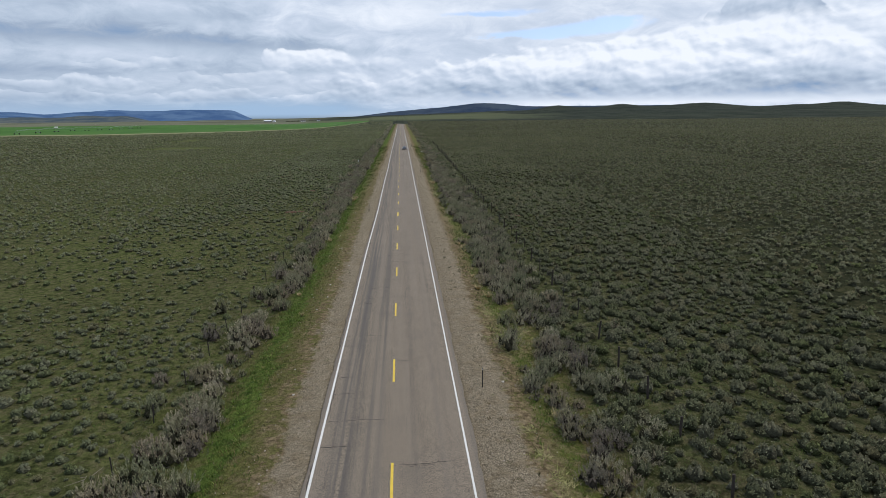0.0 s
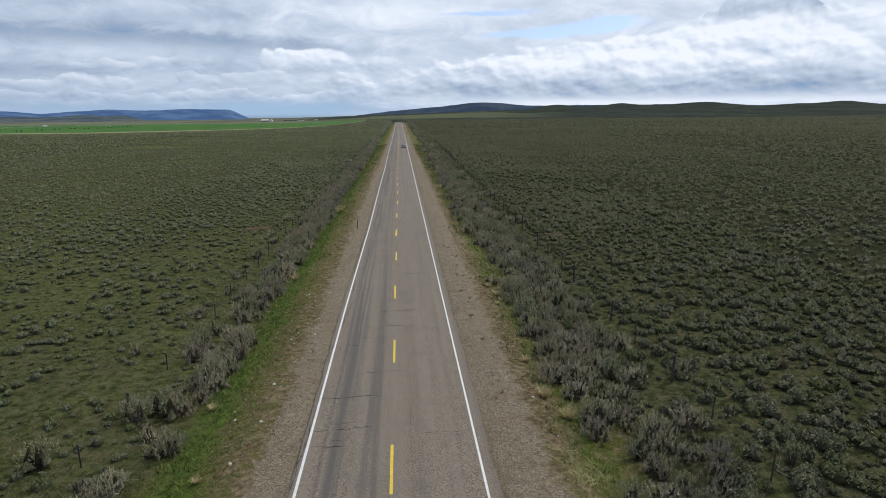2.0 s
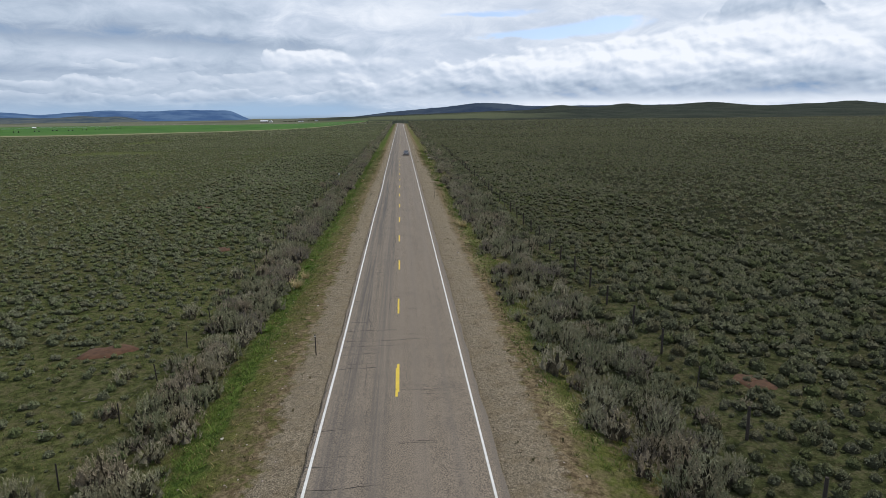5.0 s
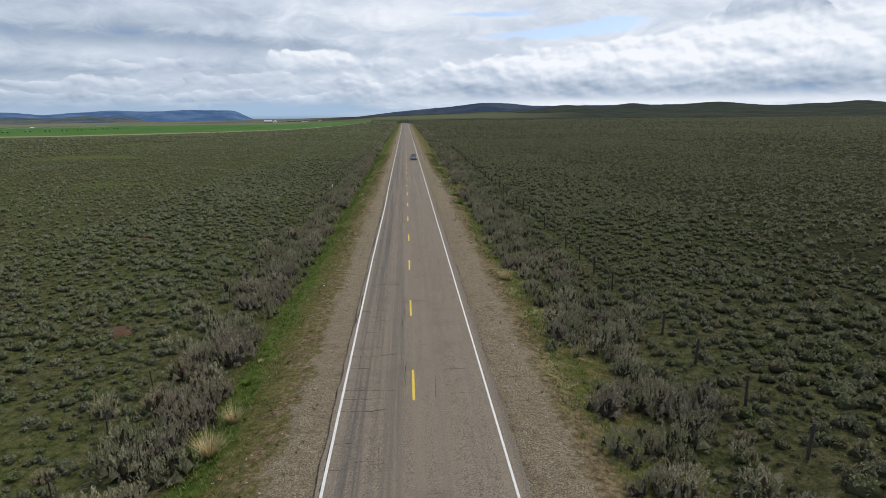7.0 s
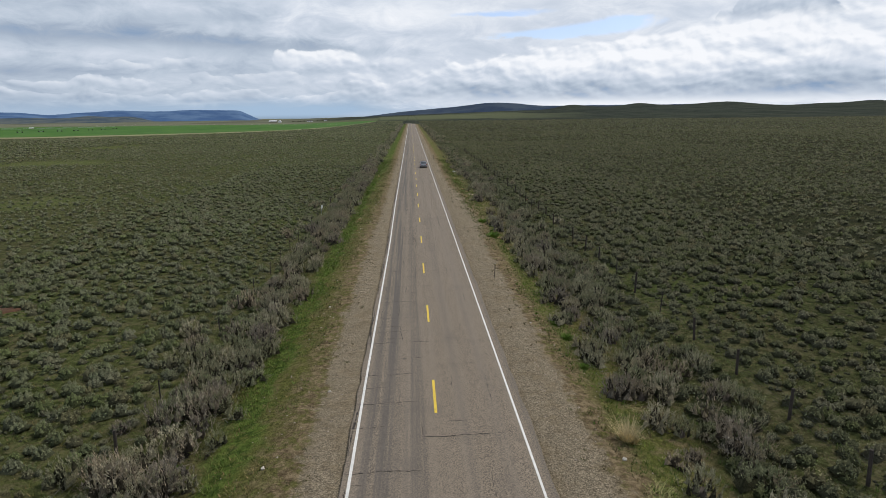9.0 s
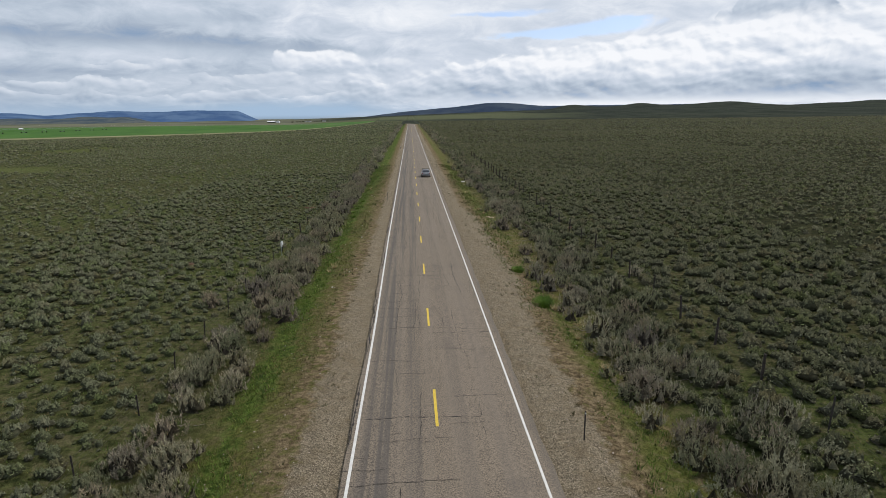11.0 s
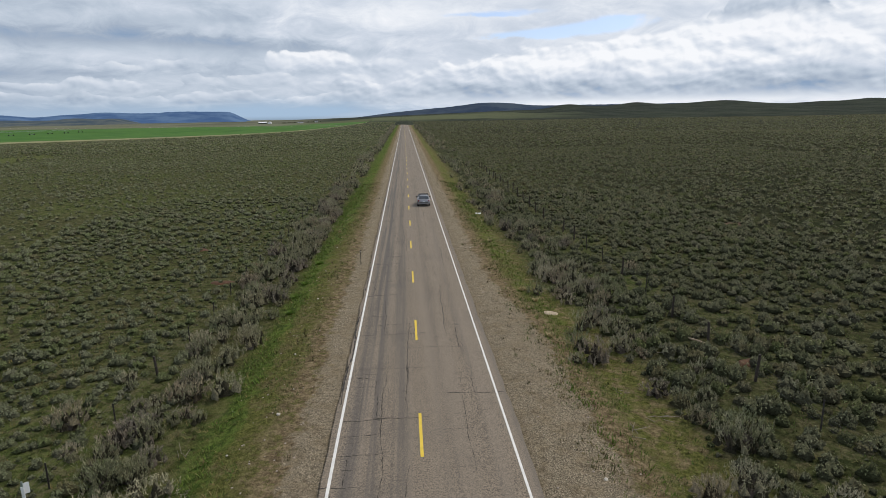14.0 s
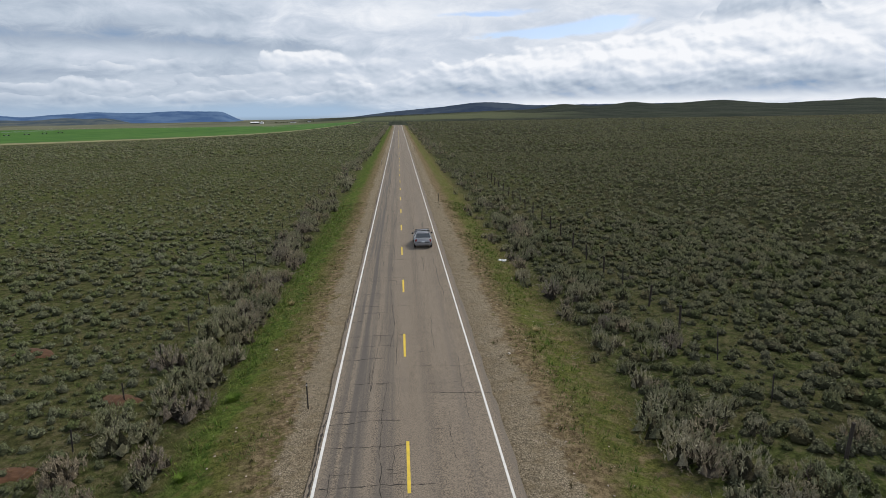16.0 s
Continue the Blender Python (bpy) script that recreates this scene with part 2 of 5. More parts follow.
    slopes = n.math("MULTIPLY", slopes, n.step(n.math("DIVIDE", x, n.math("MAXIMUM", y, 1.0)), 0.34, 0.06))
    patch = n.math("MULTIPLY", n.step(n.math("ADD", patch, n.math("MULTIPLY", slopes, 0.22)), 0.48, 0.64), n.math("ADD", n.math("MULTIPLY", slopes, 0.85), 0.15))
    far = n.mix(n.math("MULTIPLY", patch, 0.75), far, (0.118, 0.130, 0.068))
    field = n.mix(n.step(y, 420.0, 1000.0), field, far)
    # tan stubble beyond the irrigated land to the west
    stubble = n.math("MULTIPLY", n.step(y, 1150.0, 1500.0), n.step(n.math("DIVIDE", x, n.math("MAXIMUM", y, 1.0)), -0.08, -0.20))
    field = n.mix(n.math("MULTIPLY", stubble, n.math("ADD", 0.55, n.math("MULTIPLY", n.step(patch_noise, 0.40, 0.58), 0.4))), field, (0.150, 0.152, 0.104))
    # verge, by the distance from the road
    wander = n.math("MULTIPLY", n.math("SUBTRACT", n.noise(n.pos, 0.45, 6, 0.72), 0.5), 2.6)
    ax = n.math("ADD", n.math("ABSOLUTE", n.math("SUBTRACT", x, 0.55)), wander)
    ax = n.math("ADD", ax, n.math("MULTIPLY", n.math("MULTIPLY", n.step(y, 165.0, 215.0), n.step(x, 0.0, -2.0)), 0.5))
    layby = n.math("SUBTRACT", n.math("MULTIPLY", n.math("MULTIPLY", n.step(y, 172.0, 198.0), n.step(y, 228.0, 214.0)), 1.1), n.math("MULTIPLY", n.step(y, 214.0, 232.0), 0.6))
    ax = n.math("SUBTRACT", ax, n.math("MULTIPLY", layby, n.step(x, 0.0, 2.0)))
    on_road = n.step(y, 900.0, 878.0)
    straw = n.mix(n.step(fine, 0.3, 0.7), (0.070, 0.056, 0.024), (0.165, 0.140, 0.066))
    olive = n.mix(n.step(n.noise(n.pos, 5.0, 5, 0.72), 0.32, 0.68), (0.046, 0.050, 0.013), (0.140, 0.142, 0.044))
    dirt = n.mix(n.step(n.noise(n.pos, 3.4, 6, 0.74), 0.34, 0.66), (0.076, 0.055, 0.031), (0.245, 0.188, 0.114))
    verge = n.mix(n.math("MULTIPLY", n.step(n.noise(n.pos, 1.3, 5, 0.7), 0.46, 0.60), n.math("ADD", 0.50, n.math("MULTIPLY", n.step(x, 0.0, 2.0), 0.35))), olive, dirt)
    verge = n.mix(n.math("MULTIPLY", n.step(n.noise(n.pos, 0.8, 4, 0.7), 0.54, 0.66), 0.7), verge, straw)
    # the wet foot of the bank stays green
    foot = n.math("SUBTRACT", n.math("ABSOLUTE", n.math("SUBTRACT", n.math("ABSOLUTE", n.math("SUBTRACT", x, -0.1)), 8.9)), n.math("MULTIPLY", n.math("SUBTRACT", n.noise(n.pos, 0.5, 5, 0.65), 0.48), 4.0))
    foot = n.math("SUBTRACT", foot, n.math("MULTIPLY", n.math("MULTIPLY", n.step(y, 225.0, 275.0), n.step(x, 0.0, -2.0)), 1.1))
    green = n.math("MULTIPLY", n.step(foot, 1.15, 0.4), n.math("ADD", 0.30, n.math("MULTIPLY", n.step(x, 0.0, -2.0), 0.62)))
    verge = n.mix(n.math("MULTIPLY", green, n.step(n.noise(n.pos, 2.6, 4, 0.7), 0.30, 0.52)), verge, lush)
    field = n.mix(n.math("MULTIPLY", n.step(ax, 12.0, 9.4), on_road), field, verge)
    weed = n.math("MULTIPLY", n.step(n.math("ADD", n.noise(n.pos, 1.6, 6, 0.74), n.math("SUBTRACT", n.math("MULTIPLY", n.step(x, 0.0, -2.0), 0.05), n.math("MULTIPLY", n.step(y, 150.0, 190.0), 0.04))), 0.50, 0.62), 0.80)
    field = n.mix(n.math("MULTIPLY", n.step(ax, 8.2, 6.9), on_road), field, n.mix(weed, dirt, olive))
    cells = n.add("ShaderNodeTexVoronoi", {"Vector": n.pos, "Scale": 26.0})
    tone = n.add("ShaderNodeSeparateColor", {0: cells.outputs["Color"]}).outputs[0]
    pebble = n.mix(n.step(n.math("ADD", n.math("MULTIPLY", tone, 0.45), n.math("MULTIPLY", n.noise(n.pos, 6.0, 6, 0.75), 0.55)), 0.25, 0.75), (0.110, 0.090, 0.062), (0.420, 0.350, 0.252))
    pebble = n.mix(n.math("MULTIPLY", n.step(cells.outputs["Distance"], 0.35, 0.70), 0.6), pebble, (0.090, 0.076, 0.054))
    pebble = n.mix(n.math("MULTIPLY", n.step(n.noise(n.pos, 0.8, 6, 0.7), 0.46, 0.62), 0.65), pebble, n.mix(0.35, dirt, pebble))
    field = n.mix(n.math("MULTIPLY", n.step(n.math("ADD", ax, n.math("MULTIPLY", n.math("SUBTRACT", n.noise(n.pos, 2.4, 6, 0.75), 0.5), 2.4)), 6.5, 5.9), on_road), field, pebble)
    height = n.math("ADD", n.math("MULTIPLY", fine, 1.0), n.math("MULTIPLY", grit, 0.35))
    return field, height, 0.20


def road_colour(n):
    s = n.add("ShaderNodeSeparateXYZ", {0: n.pos})
    x = s.outputs[0]
    along = n.noise(n.stretch(n.pos, 1.0, 0.02, 1.0), 1.3, 5, 0.6)
    streak = n.noise(n.stretch(n.pos, 1.0, 0.010, 1.0), 2.8, 4, 0.60)
    blotch, chip = n.noise(n.pos, 0.35, 5, 0.6), n.noise(n.pos, 17.0, 4, 0.85)
    base = n.mix(n.step(chip, 0.36, 0.64), (0.058, 0.049, 0.039), (0.292, 0.236, 0.178))
    base = n.mix(n.math("MULTIPLY", n.step(along, 0.40, 0.62), 0.45), base, (0.210, 0.174, 0.138))
    base = n.mix(n.math("MULTIPLY", n.step(blotch, 0.52, 0.7), 0.35), base, (0.120, 0.102, 0.085))
    # polished wheel tracks, darker on the older lane
    for c, half, amount in ((-2.45, 0.95, 0.80), (-0.95, 0.60, 0.55), (1.1, 0.45, 0.22), (2.65, 0.45, 0.22)):
        d = n.math("ABSOLUTE", n.math("SUBTRACT", n.math("ADD", x, n.math("MULTIPLY", n.math("SUBTRACT", along, 0.5), 0.5)), c))
        base = n.mix(n.math("MULTIPLY", n.step(d, half, half * 0.35), n.math("MULTIPLY", n.step(streak, 0.36, 0.62), amount)), base, (0.084, 0.076, 0.070))
    edge = n.step(n.math("ABSOLUTE", n.math("SUBTRACT", x, 0.08)), 3.80, 4.05)
    base = n.mix(n.math("MULTIPLY", edge, 0.35), base, (0.098, 0.086, 0.076))
    return base, n.math("ADD", chip, n.math("MULTIPLY", blotch, 0.4)), 0.012


def paint_colour(colour, worn):
    def build(n):
        wear = n.step(n.math("ADD", n.math("MULTIPLY", n.noise(n.pos, 26.0, 4, 0.75), 0.7), n.math("MULTIPLY", n.noise(n.pos, 1.3, 3), 0.3)), worn, worn + 0.12)
        dull = n.mix(n.step(n.noise(n.pos, 3.0), 0.3, 0.7), [c * 0.86 for c in colour], colour)
        return n.mix(wear, dull, (0.165, 0.148, 0.130))
    return build


def leaf_colour(*stops):
    """Each bush draws its tint by chance, each sprig its shade."""
    def build(n):
        draw = n.math("FRACT", n.math("ADD", n.add("ShaderNodeAttribute", attribute_name="tint").outputs["Fac"], n.add("ShaderNodeObjectInfo").outputs["Random"]))
        tone = n.ramp(draw, *stops)
        sprig = n.add("ShaderNodeNewGeometry").outputs["Random Per Island"]
        grain = n.math("ADD", n.math("MULTIPLY", sprig, 0.30), n.math("ADD", n.math("MULTIPLY", n.step(n.noise(n.pos, 16.0, 4, 0.75), 0.34, 0.66), 0.40), n.math("MULTIPLY", n.step(n.noise(n.pos, 4.2, 3, 0.7), 0.38, 0.62), 0.30)))
        return n.mix(grain, n.mix(1.0, tone, (0.45, 0.42, 0.34), "MULTIPLY"), n.mix(1.0, tone, (1.74, 1.56, 1.28), "MULTIPLY"))
    return build


def leaf_mass(*stops):
    """The leafy body of a bush: the same tints, broken up by gaps between the sprigs."""
    shade = leaf_colour(*stops)

    def build(n):
        return shade(n), n.noise(n.pos, 11.0, 4, 0.7), 0.11
    return build


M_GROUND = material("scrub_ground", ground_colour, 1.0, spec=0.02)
M_ROAD = material("weathered_asphalt", road_colour, 0.88, spec=0.25)
M_WHITE = material("white_road_paint", paint_colour((0.68, 0.67, 0.64), 0.58), 0.7)
M_YELLOW = material("yellow_road_paint", paint_colour((0.68, 0.49, 0.06), 0.56), 0.7)
M_CRACK = plain("open_crack", (0.030, 0.026, 0.022), 0.95)
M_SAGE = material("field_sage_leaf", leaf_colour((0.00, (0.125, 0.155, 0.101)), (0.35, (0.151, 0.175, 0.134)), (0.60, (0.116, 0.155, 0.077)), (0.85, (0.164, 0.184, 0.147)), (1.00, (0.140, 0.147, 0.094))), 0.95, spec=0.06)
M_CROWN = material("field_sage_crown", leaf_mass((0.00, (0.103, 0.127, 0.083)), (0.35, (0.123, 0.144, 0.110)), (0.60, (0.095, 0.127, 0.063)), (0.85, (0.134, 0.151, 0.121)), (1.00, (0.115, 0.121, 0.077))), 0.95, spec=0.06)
# leaf tints scaled down: shade inside the bush, painted on its woody heart
M_INNER_SHADE = material("field_sage_inner_shade", leaf_mass((0.00, (0.052, 0.064, 0.042)), (0.35, (0.062, 0.072, 0.055)), (0.60, (0.048, 0.064, 0.032)), (0.85, (0.068, 0.076, 0.061)), (1.00, (0.058, 0.061, 0.039))), 0.95, spec=0.06)
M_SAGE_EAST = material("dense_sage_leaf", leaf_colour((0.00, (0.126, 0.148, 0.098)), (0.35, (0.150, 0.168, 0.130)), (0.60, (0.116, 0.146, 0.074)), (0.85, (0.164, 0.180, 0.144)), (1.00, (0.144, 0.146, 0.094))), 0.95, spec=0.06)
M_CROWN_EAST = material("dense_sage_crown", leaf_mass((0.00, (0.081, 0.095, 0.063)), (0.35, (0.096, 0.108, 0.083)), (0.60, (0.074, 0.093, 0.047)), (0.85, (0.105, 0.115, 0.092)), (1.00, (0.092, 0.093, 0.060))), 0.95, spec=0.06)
# the same painted inner shade for the eastern bushes
M_INNER_SHADE_EAST = material("dense_sage_inner_shade", leaf_mass((0.00, (0.043, 0.050, 0.033)), (0.35, (0.051, 0.057, 0.044)), (0.60, (0.039, 0.050, 0.025)), (0.85, (0.056, 0.061, 0.049)), (1.00, (0.049, 0.050, 0.032))), 0.95, spec=0.06)
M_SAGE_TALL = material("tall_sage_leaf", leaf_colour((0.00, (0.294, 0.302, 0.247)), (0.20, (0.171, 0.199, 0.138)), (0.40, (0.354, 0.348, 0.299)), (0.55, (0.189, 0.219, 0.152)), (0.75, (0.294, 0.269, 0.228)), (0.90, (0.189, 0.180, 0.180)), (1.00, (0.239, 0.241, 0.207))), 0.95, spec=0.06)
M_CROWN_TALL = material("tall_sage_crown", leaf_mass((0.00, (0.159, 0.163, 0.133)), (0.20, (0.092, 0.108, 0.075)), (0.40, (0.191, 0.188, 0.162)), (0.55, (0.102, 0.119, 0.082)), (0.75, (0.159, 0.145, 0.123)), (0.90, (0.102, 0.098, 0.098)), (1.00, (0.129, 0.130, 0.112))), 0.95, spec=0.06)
# nearly black: the deep shade within tall bushes is put into this colour
M_INNER_SHADE_TALL = material("tall_sage_inner_shade", leaf_mass((0.00, (0.038, 0.039, 0.032)), (0.20, (0.022, 0.026, 0.018)), (0.40, (0.046, 0.045, 0.039)), (0.55, (0.025, 0.029, 0.020)), (0.75, (0.038, 0.035, 0.030)), (0.90, (0.025, 0.024, 0.024)), (1.00, (0.031, 0.031, 0.027))), 0.95, spec=0.06)
M_TWIG = plain("sage_twig", (0.086, 0.070, 0.056), 0.95, vary=0.3)
M_GRASS = material("green_grass_blade", leaf_colour((0.0, (0.040, 0.075, 0.013)), (0.4, (0.070, 0.115, 0.022)), (0.6, (0.090, 0.095, 0.030)), (0.85, (0.125, 0.112, 0.048)), (1.0, (0.150, 0.122, 0.062))), 0.8)
M_LUSH = material("lush_grass_blade", leaf_colour((0.0, (0.055, 0.110, 0.016)), (0.5, (0.092, 0.165, 0.026)), (1.0, (0.135, 0.175, 0.044))), 0.8)
M_STRAW = material("dry_grass_blade", leaf_colour((0.0, (0.17, 0.145, 0.075)), (0.6, (0.23, 0.20, 0.11)), (1.0, (0.15, 0.15, 0.06))), 0.85)
M_WEED = material("shoulder_weed_blade", leaf_colour((0.0, (0.050, 0.052, 0.022)), (0.6, (0.085, 0.070, 0.040)), (1.0, (0.062, 0.080, 0.026))), 0.85)
M_PALE_STRAW = material("bleached_bunchgrass_blade", leaf_colour((0.0, (0.40, 0.35, 0.22)), (1.0, (0.46, 0.41, 0.28))), 0.85)
M_VIVID = material("vivid_grass_blade", leaf_colour((0.0, (0.066, 0.140, 0.016)), (1.0, (0.105, 0.185, 0.030))), 0.8)
M_MAT = material("matted_grass_blade", leaf_colour((0.0, (0.235, 0.225, 0.125)), (0.4, (0.190, 0.225, 0.085)), (0.7, (0.300, 0.275, 0.175)), (1.0, (0.150, 0.195, 0.062))), 0.85)
M_SOIL = plain("bare_red_soil", (0.082, 0.040, 0.020), 0.97, vary=0.35, scale=3.0)
M_STONE = plain("pale_stone", (0.36, 0.30, 0.25), 0.9, vary=0.3, scale=3.0)
M_STEEL = plain("dark_weathered_steel", (0.040, 0.034, 0.030), 0.7, 0.2, vary=0.3)
M_POST = plain("weathered_fence_wood", (0.045, 0.036, 0.029), 0.95, vary=0.35, scale=9.0)
M_WIRE = plain("fence_wire", (0.10, 0.09, 0.08), 0.6, 0.6)
M_SIGN = plain("white_sign_face", (0.80, 0.80, 0.78), 0.5, vary=0.06)
M_DEAD = plain("dead_grey_wood", (0.230, 0.200, 0.165), 0.95, vary=0.3, scale=5.0)
M_LOG = plain("bleached_wood", (0.30, 0.23, 0.16), 0.9, vary=0.3, scale=5.0)


# ---- mesh helpers ----
def part(name, bm, mat, parent=None, label="", smooth=False):
    """Links a bmesh as one mesh object, under a thing or a part where one is given."""
    me = bpy.data.meshes.new(name)
    bm.to_mesh(me)
    bm.free()
    for m in mat if isinstance(mat, (list, tuple)) else (mat,):
        me.materials.append(m)
    if smooth:
        me.polygons.foreach_set("use_smooth", [True] * len(me.polygons))
    ob = new(name, me)
    ob.parent = parent
    return tagged(ob, label)


def box(bm, size, at=(0, 0, 0), turn=(0, 0, 0), bevel=0.0):
    """Adds a box, its edges rounded by bevel."""
    made = bmesh.ops.create_cube(bm, size=1.0)["verts"]
    bmesh.ops.scale(bm, vec=size, verts=made)
    if bevel:
        edges = list({e for v in made for e in v.link_edges})
        made = bmesh.ops.bevel(bm, geom=edges, offset=bevel, segments=2, affect="EDGES")["verts"]
    bmesh.ops.transform(bm, matrix=pose(*at, *turn), verts=list(made))
    return bm


def rod(bm, a, b, r0, r1=None, sides=6):
    """Adds a tapered rod from a to b."""
    a, b = Vector(a), Vector(b)
    m = Matrix.Translation((a + b) / 2) @ (b - a).to_track_quat("Z", "Y").to_matrix().to_4x4()
    bmesh.ops.create_cone(bm, cap_ends=True, segments=sides, radius1=r0, radius2=r0 if r1 is None else r1, depth=(b - a).length, matrix=m)
    return bm


def empty(name, at=(0, 0, 0), turn=0.0):
    ob = new(name)
    ob.empty_display_size = 0.3
    ob.matrix_world = pose(*at, 0, 0, turn)
    return ob


def sheet(name, verts, faces, mats, slots=None, tint=None, smooth=False):
    """One mesh from arrays: verts (n, 3), faces (m, 3 or 4)."""
    verts, faces = np.asarray(verts, np.float32), np.asarray(faces, np.int32)
    k = faces.shape[1]
    me = bpy.data.meshes.new(name)
    me.vertices.add(len(verts))
    me.vertices.foreach_set("co", verts.ravel())
    me.loops.add(faces.size)
    me.loops.foreach_set("vertex_index", faces.ravel())
    me.polygons.add(len(faces))
    me.polygons.foreach_set("loop_start", np.arange(0, faces.size, k, dtype=np.int32))
    if slots is not None:
        me.polygons.foreach_set("material_index", np.asarray(slots, np.int32))
    if tint is not None:
        me.attributes.new("tint", "FLOAT", "POINT").data.foreach_set("value", np.asarray(tint, np.float32))
    me.polygons.foreach_set("use_smooth", np.full(len(faces), smooth))
    for m in mats:
        me.materials.append(m)
    me.update(calc_edges=True)
    me.validate()
    return new(name, me)


def lattice(x, y, seed):
    """Smooth noise from 0 to 1 on a unit lattice, for arrays."""
    xi, yi = np.floor(x).astype(np.int64), np.floor(y).astype(np.int64)
    fx, fy = x - xi, y - yi
    fx, fy = fx * fx * (3 - 2 * fx), fy * fy * (3 - 2 * fy)

    def corner(a, b):
        h = (a * 374761393 + b * 668265263 + seed * 974711) & 0xFFFFFFFF
        h = ((h ^ (h >> 13)) * 1274126177) & 0xFFFFFFFF
        return ((h ^ (h >> 16)) & 0xFFFF) / 65535.0
    return (corner(xi, yi) * (1 - fx) + corner(xi + 1, yi) * fx) * (1 - fy) + (corner(xi, yi + 1) * (1 - fx) + corner(xi + 1, yi + 1) * fx) * fy


def rough(x, y, size, seed, octaves=4):
    """Layered lattice noise, about 0 to 1."""
    total, amp = 0.0, 0.0
    for i in range(octaves):
        total = total + lattice(x / size * 2 ** i, y / size * 2 ** i, seed + i) * 0.5 ** i
        amp += 0.5 ** i
    return total / amp


def ease(v, lo, hi):
    t = np.clip((v - lo) / (hi - lo), 0, 1)
    return t * t * (3 - 2 * t)


# ---- ground ----
RIDGE = 4150.0     # how far off the low hills stand
HILLS = ((0.258, 0.028, 0.0044), (0.374, 0.030, 0.0050), (0.450, 0.050, 0.0015), (0.521, 0.055, 0.0060), (0.680, 0.035, 0.0026), (0.766, 0.045, 0.0056), (0.95, 0.06, 0.005), (1.12, 0.08, 0.006))


def ground_z(x, y):
    """The lie of the land: a low road bank with shallow ditches, a near-flat plain, and low hills far ahead."""
    x, y = np.asarray(x, float), np.asarray(y, float)
    ax = np.abs(x - 0.15)
    z = -0.06 - 0.10 * ease(ax, 4.0, 7.0) - 0.62 * ease(ax, 6.6, 10.5) + 0.42 * ease(ax, 12.0, 17.5)
    away = ease(ax, 8.0, 22.0) * (1 - 0.8 * ease(np.hypot(x, y), 350, 700))
    z = z + away * ((rough(x, y, 26.0, 11, 3) - 0.5) * 0.7 + (rough(x, y, 5.0, 17, 2) - 0.5) * 0.22)
    z = z + ease(ax, 40, 300) * (rough(x, y, 170.0, 23, 3) - 0.5) * 2.4
    z = z - 0.25 * ease(ax, 4.3, 3.6)
    r = np.hypot(x, y)
    bear = np.where(y > 1.0, x / np.maximum(y, 1.0), np.sign(x) * 9.0)
    plain_z = -26.0 + 32.0 * ease(bear, -0.20, 0.07) + 19.0 * ease(bear, 0.0, 0.22) + 16.0 * ease(bear, 0.20, 0.28)
    z = z + plain_z * np.where(bear < -0.05, np.clip((r - 500) / 2500, 0, 1), ease(r, 950, RIDGE)) * np.where(bear < 9, 1.0, 0.2)
    peak = sum(h * np.exp(-((bear - c) / s) ** 2) for c, s, h in HILLS)
    body = ease(r, RIDGE - 1100, RIDGE) * (1 - 0.6 * ease(r, RIDGE + 50, RIDGE + 1000))
    z = z + peak * RIDGE * body * (y > 0)
    z = z + ease(r, 1400, 3000) * (rough(x, y, 420.0, 31, 4) - 0.5) * np.where(bear > 0.1, 9.0, 3.0)
    return z


def spread(first, step, last, grow):
    """Places from 0 outwards: even steps to first, then growing ones to last."""
    v = list(np.arange(0, first, step))
    while v[-1] < last:
        step *= grow
        v.append(v[-1] + step)
    return np.array(v)


half = spread(22, 1.0, 4800, 1.05)
gx = np.concatenate([-half[:0:-1], half])
gy = np.concatenate([-spread(30, 10, 1500, 1.3)[:0:-1], spread(470, 2.5, 4800, 1.032)])
X, Y = np.meshgrid(gx, gy)
Z = ground_z(X, Y)
nx, ny = len(gx), len(gy)
idx = np.arange(nx * ny).reshape(ny, nx)
quads = np.stack([idx[:-1, :-1], idx[:-1, 1:], idx[1:, 1:], idx[1:, :-1]], -1).reshape(-1, 4)
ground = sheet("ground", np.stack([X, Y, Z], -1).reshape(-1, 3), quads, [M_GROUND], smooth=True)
tagged(ground, "olive-green sagebrush plain with gravel road shoulders", "ground", kind="structure")


# ---- road ----
ROAD_END = 872.0


def road_line(s):
    """The road's middle at s metres: straight, then a sharp bend to the west."""
    if s < ROAD_END:
        return 0.0, s, 0.0
    a = min((s - ROAD_END) / 28.0, 1.42)
    rest = max(0.0, s - ROAD_END - 28.0 * 1.42)
    return -28.0 * (1 - math.cos(a)) - rest * math.sin(a), ROAD_END + 28.0 * math.sin(a) + rest * math.cos(a), a


def west_line(s):
    """The western edge line strays a little from the road's middle."""
    return float(np.interp(s, (68, 98, 145, 178, 205), (-3.70, -3.48, -3.51, -3.37, -3.48)))


